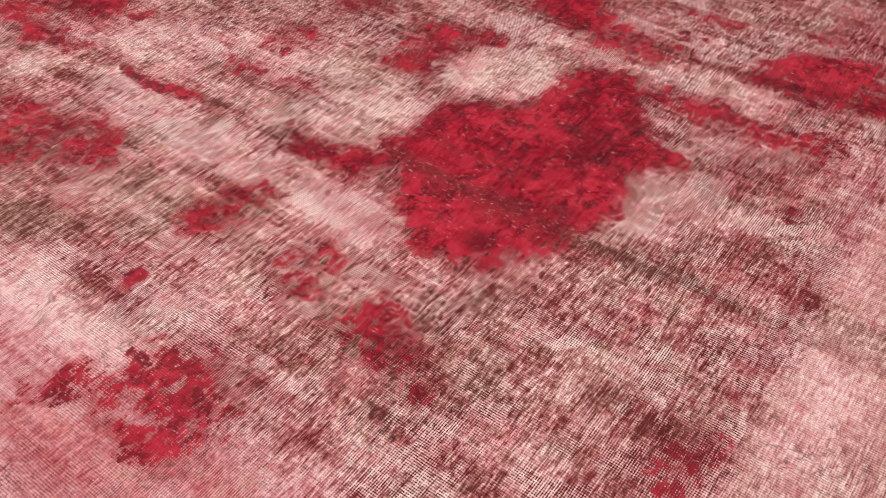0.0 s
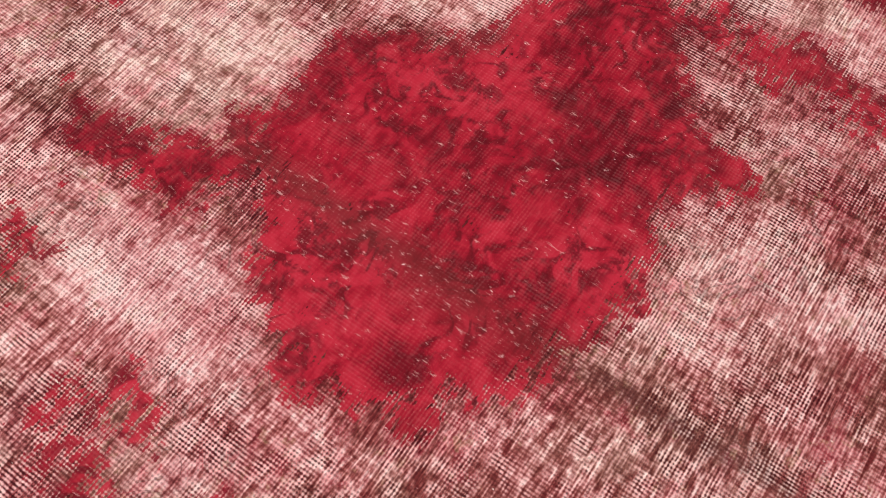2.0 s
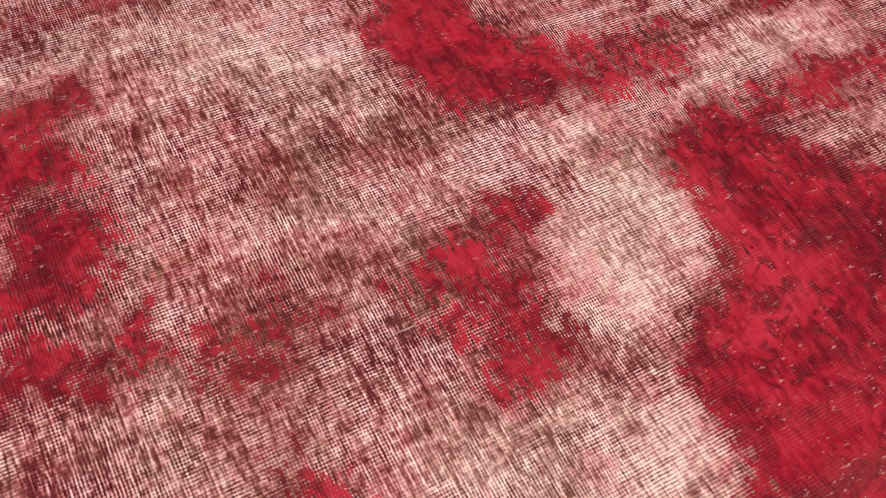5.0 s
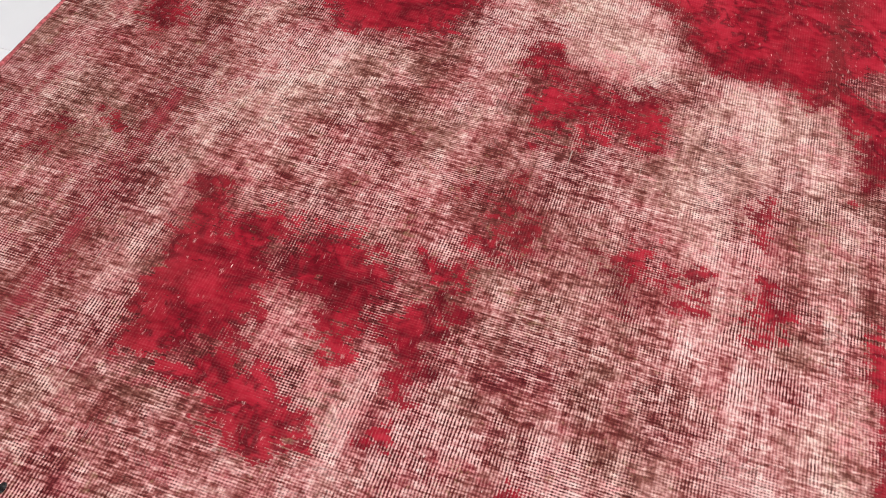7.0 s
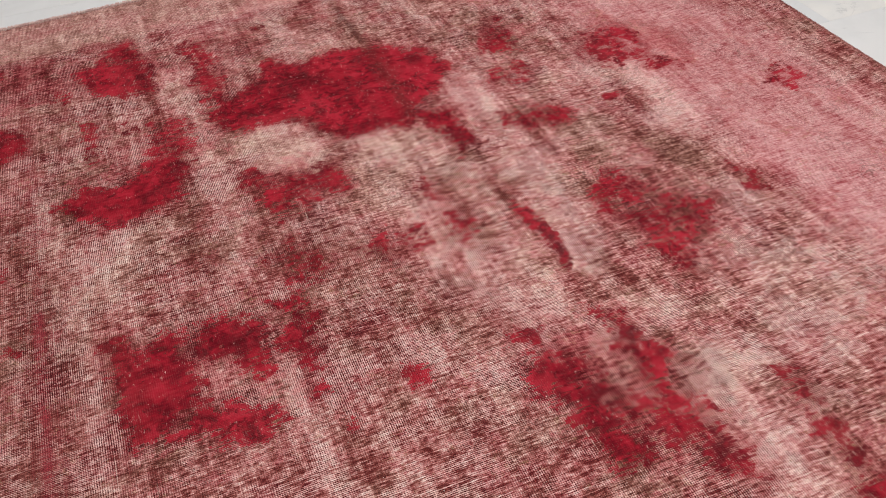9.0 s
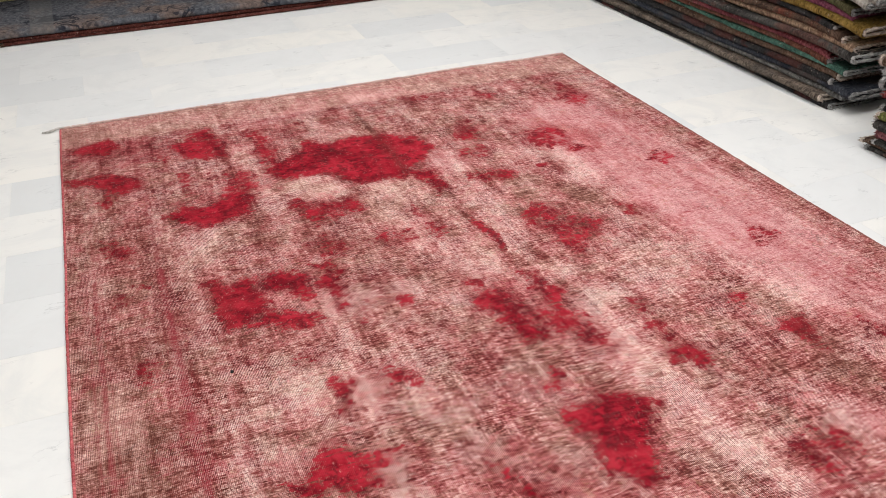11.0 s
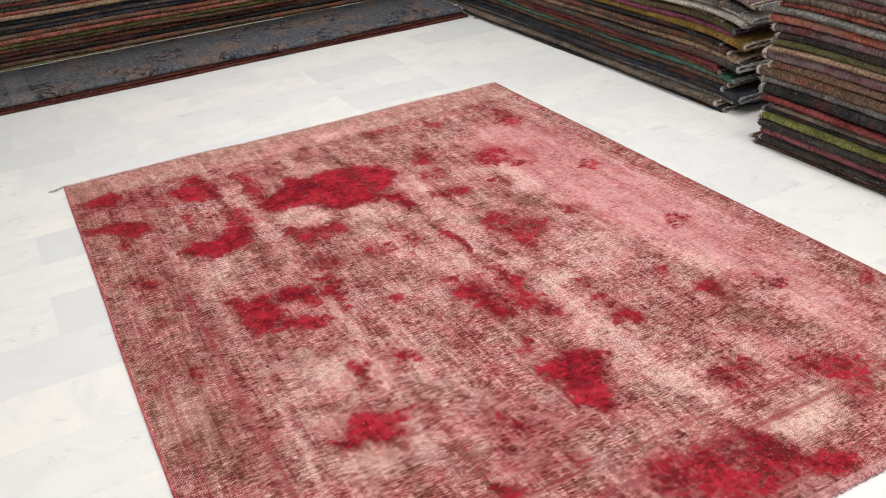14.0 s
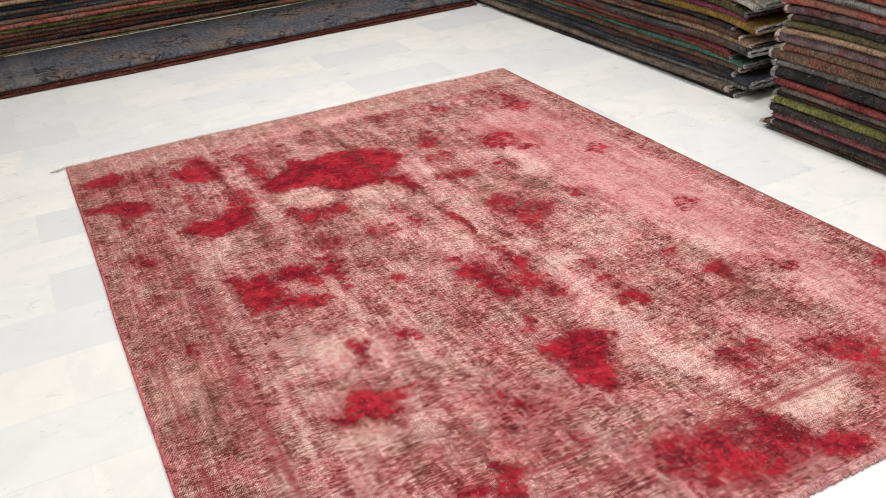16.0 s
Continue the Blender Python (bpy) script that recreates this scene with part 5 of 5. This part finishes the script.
def stack(dyes, length, depth, place, turn, group, where, seed, heights, shift=0.02, slide=0.03, droop=0.06, highs=()):
    """Folded rugs lying on one another; turn: degrees about z of their fold side."""
    rnd = random.Random(seed)
    z = 0.001
    for k, dye in enumerate(dyes):
        high = highs[k] if k < len(highs) else rnd.uniform(*heights)
        label = f"worn {dye} rug folded double in {where}"
        fm = FRINGE_PALE if dye in ("tan", "brown", "coral", "lime", "mustard", "taupe", "camel", "mauve") else FRINGE_GREY if dye not in ("pink", "plum", "red", "rose") else RUG_MATS[dye]
        rug = folded_rug("folded_rug", length * rnd.uniform(0.97, 1.0), depth, high, dye, seed * 100 + k, fm, label, group, z, droop)
        base = pose(place[0], place[1], z, 0, 0, turn)
        rug.matrix_world = base @ pose(rnd.uniform(-shift, shift), rnd.uniform(-slide, slide), 0)
        z += high * 0.985
    return z


WALL_DYES = ("black taupe grey navy black brown teal rust pink charcoal tan brown black mustard plum olive tan stone stone grey "
             "taupe mauve coral grey rust tan grey taupe brown grey charcoal olive rust grey brown taupe").split()
NEAR_DYES = ("charcoal brown charcoal rose charcoal lime black taupe red black grey camel camel mauve tan olive charcoal mauve coral "
             "grey coral taupe mauve grey taupe camel").split()
NEAR_HIGHS = (0.022, 0.019, 0.019, 0.046, 0.040, 0.034, 0.026, 0.036, 0.026, 0.052, 0.034, 0.044, 0.036, 0.058, 0.022, 0.032, 0.030, 0.040, 0.044)
BACK_DYES = ("taupe olive olive brown black rust brown lime coral brown navy charcoal navy tan coral charcoal coral taupe charcoal olive grey brown navy "
             "charcoal rust").split()
stack(WALL_DYES, 3.5, 0.95, (3.205, 2.22), 0, "stack along the side wall", "a tall side stack", 3, (0.020, 0.036), 0.022, 0.110, 0.09)
stack(NEAR_DYES, 2.5, 1.0, (3.02, -0.66), 0, "stack nearest the carpet", "a neat stack near the carpet", 5, (0.029, 0.035), 0.012, 0.026, highs=NEAR_HIGHS)
stack(BACK_DYES, 4.9, 1.05, (3.2, 5.72), 90, "stack along the back wall", "a long stack at the back", 7, (0.026, 0.036))
for k, dye in enumerate(("maroon", "maroon")):
    under = folded_rug("folded_rug", 3.42 + 0.03 * k, 0.79, 0.019, dye, 901 + k, RUG_MATS["brown"], "thin dark red rug folded flat under a navy rug")
    under.matrix_world = pose(3.14 - 0.02 * k, 4.955 + 0.008 * k, 0.001 + 0.019 * k, 0, 0, 91)
navy = folded_rug("folded_rug", 3.45, 0.77, 0.040, "patterned navy", 905, FRINGE_GREY, "faded navy patterned rug folded flat in front of a stack")
navy.matrix_world = pose(3.11, 4.965, 0.039, 0, 0, 91)
bm = bmesh.new()
tube(bm, [(0.755 + 0.004 * math.sin(k * 1.3), 0.25 + 0.12 * k, 0.041) for k in range(26)], [0.0026] * 26, 6)
smooth(part("edge_cord", bm, STRING, navy, "pale edge cord"))


def paper_tag(x, y, z, turn, w, h):
    """A small crumpled white paper tag."""
    bm = bmesh.new()
    n = 6
    grid = [[bm.verts.new((w * i / n, h * j / 2, 0.004 * math.sin(i * 1.7 + j) + 0.003 * j)) for j in range(3)] for i in range(n + 1)]
    for i in range(n):
        for j in range(2):
            bm.faces.new((grid[i][j], grid[i + 1][j], grid[i + 1][j + 1], grid[i][j + 1]))
    bmesh.ops.solidify(bm, geom=bm.faces[:], thickness=0.001)
    tag = tagged(smooth(mesh_object("paper_tag", bm, STRING)), "small crumpled white paper tag on a folded rug", "tag")
    tag.matrix_world = pose(x, y, z, 0, 0, turn)
    return tag


paper_tag(3.06, 5.00, 0.083, 35, 0.10, 0.03)
paper_tag(3.16, 4.86, 0.002, 10, 0.09, 0.025)


# ---- marble tiles, last ----
TW, TD = 0.61, 0.3117
bm = bmesh.new()
box(bm, 0.0003, TW - 0.0003, 0.0003, TD - 0.0003, -0.012, 0.0, 0.0003)
tile_mesh = bpy.data.meshes.new("tile")
bm.to_mesh(tile_mesh)
bm.free()
tile_mesh.materials.append(MARBLE)
rnd = random.Random(12)
first_row = math.floor((Y0 - 1.364) / TD)
for row in range(first_row, math.ceil((Y1 - 1.364) / TD)):
    y = 1.364 + row * TD
    half = 0.0 if (row % 2 == 0) != (row > 5) else TW / 2
    start = -0.186 + half - TW * math.ceil((-0.186 + half - X0) / TW)
    x = start
    while x < X1:
        xa, xb, ya, yb = max(x, X0), min(x + TW, X1), max(y, Y0), min(y + TD, Y1)
        height = rnd.uniform(-0.0003, 0.0)
        if xb - xa > 0.02 and yb - ya > 0.02:
            tile = new("tile", tile_mesh)
            tile.parent = floor
            tile.location = (xa, ya, height)
            tile.scale = ((xb - xa) / TW, (yb - ya) / TD, 1)  # cut at the walls
        x += TW
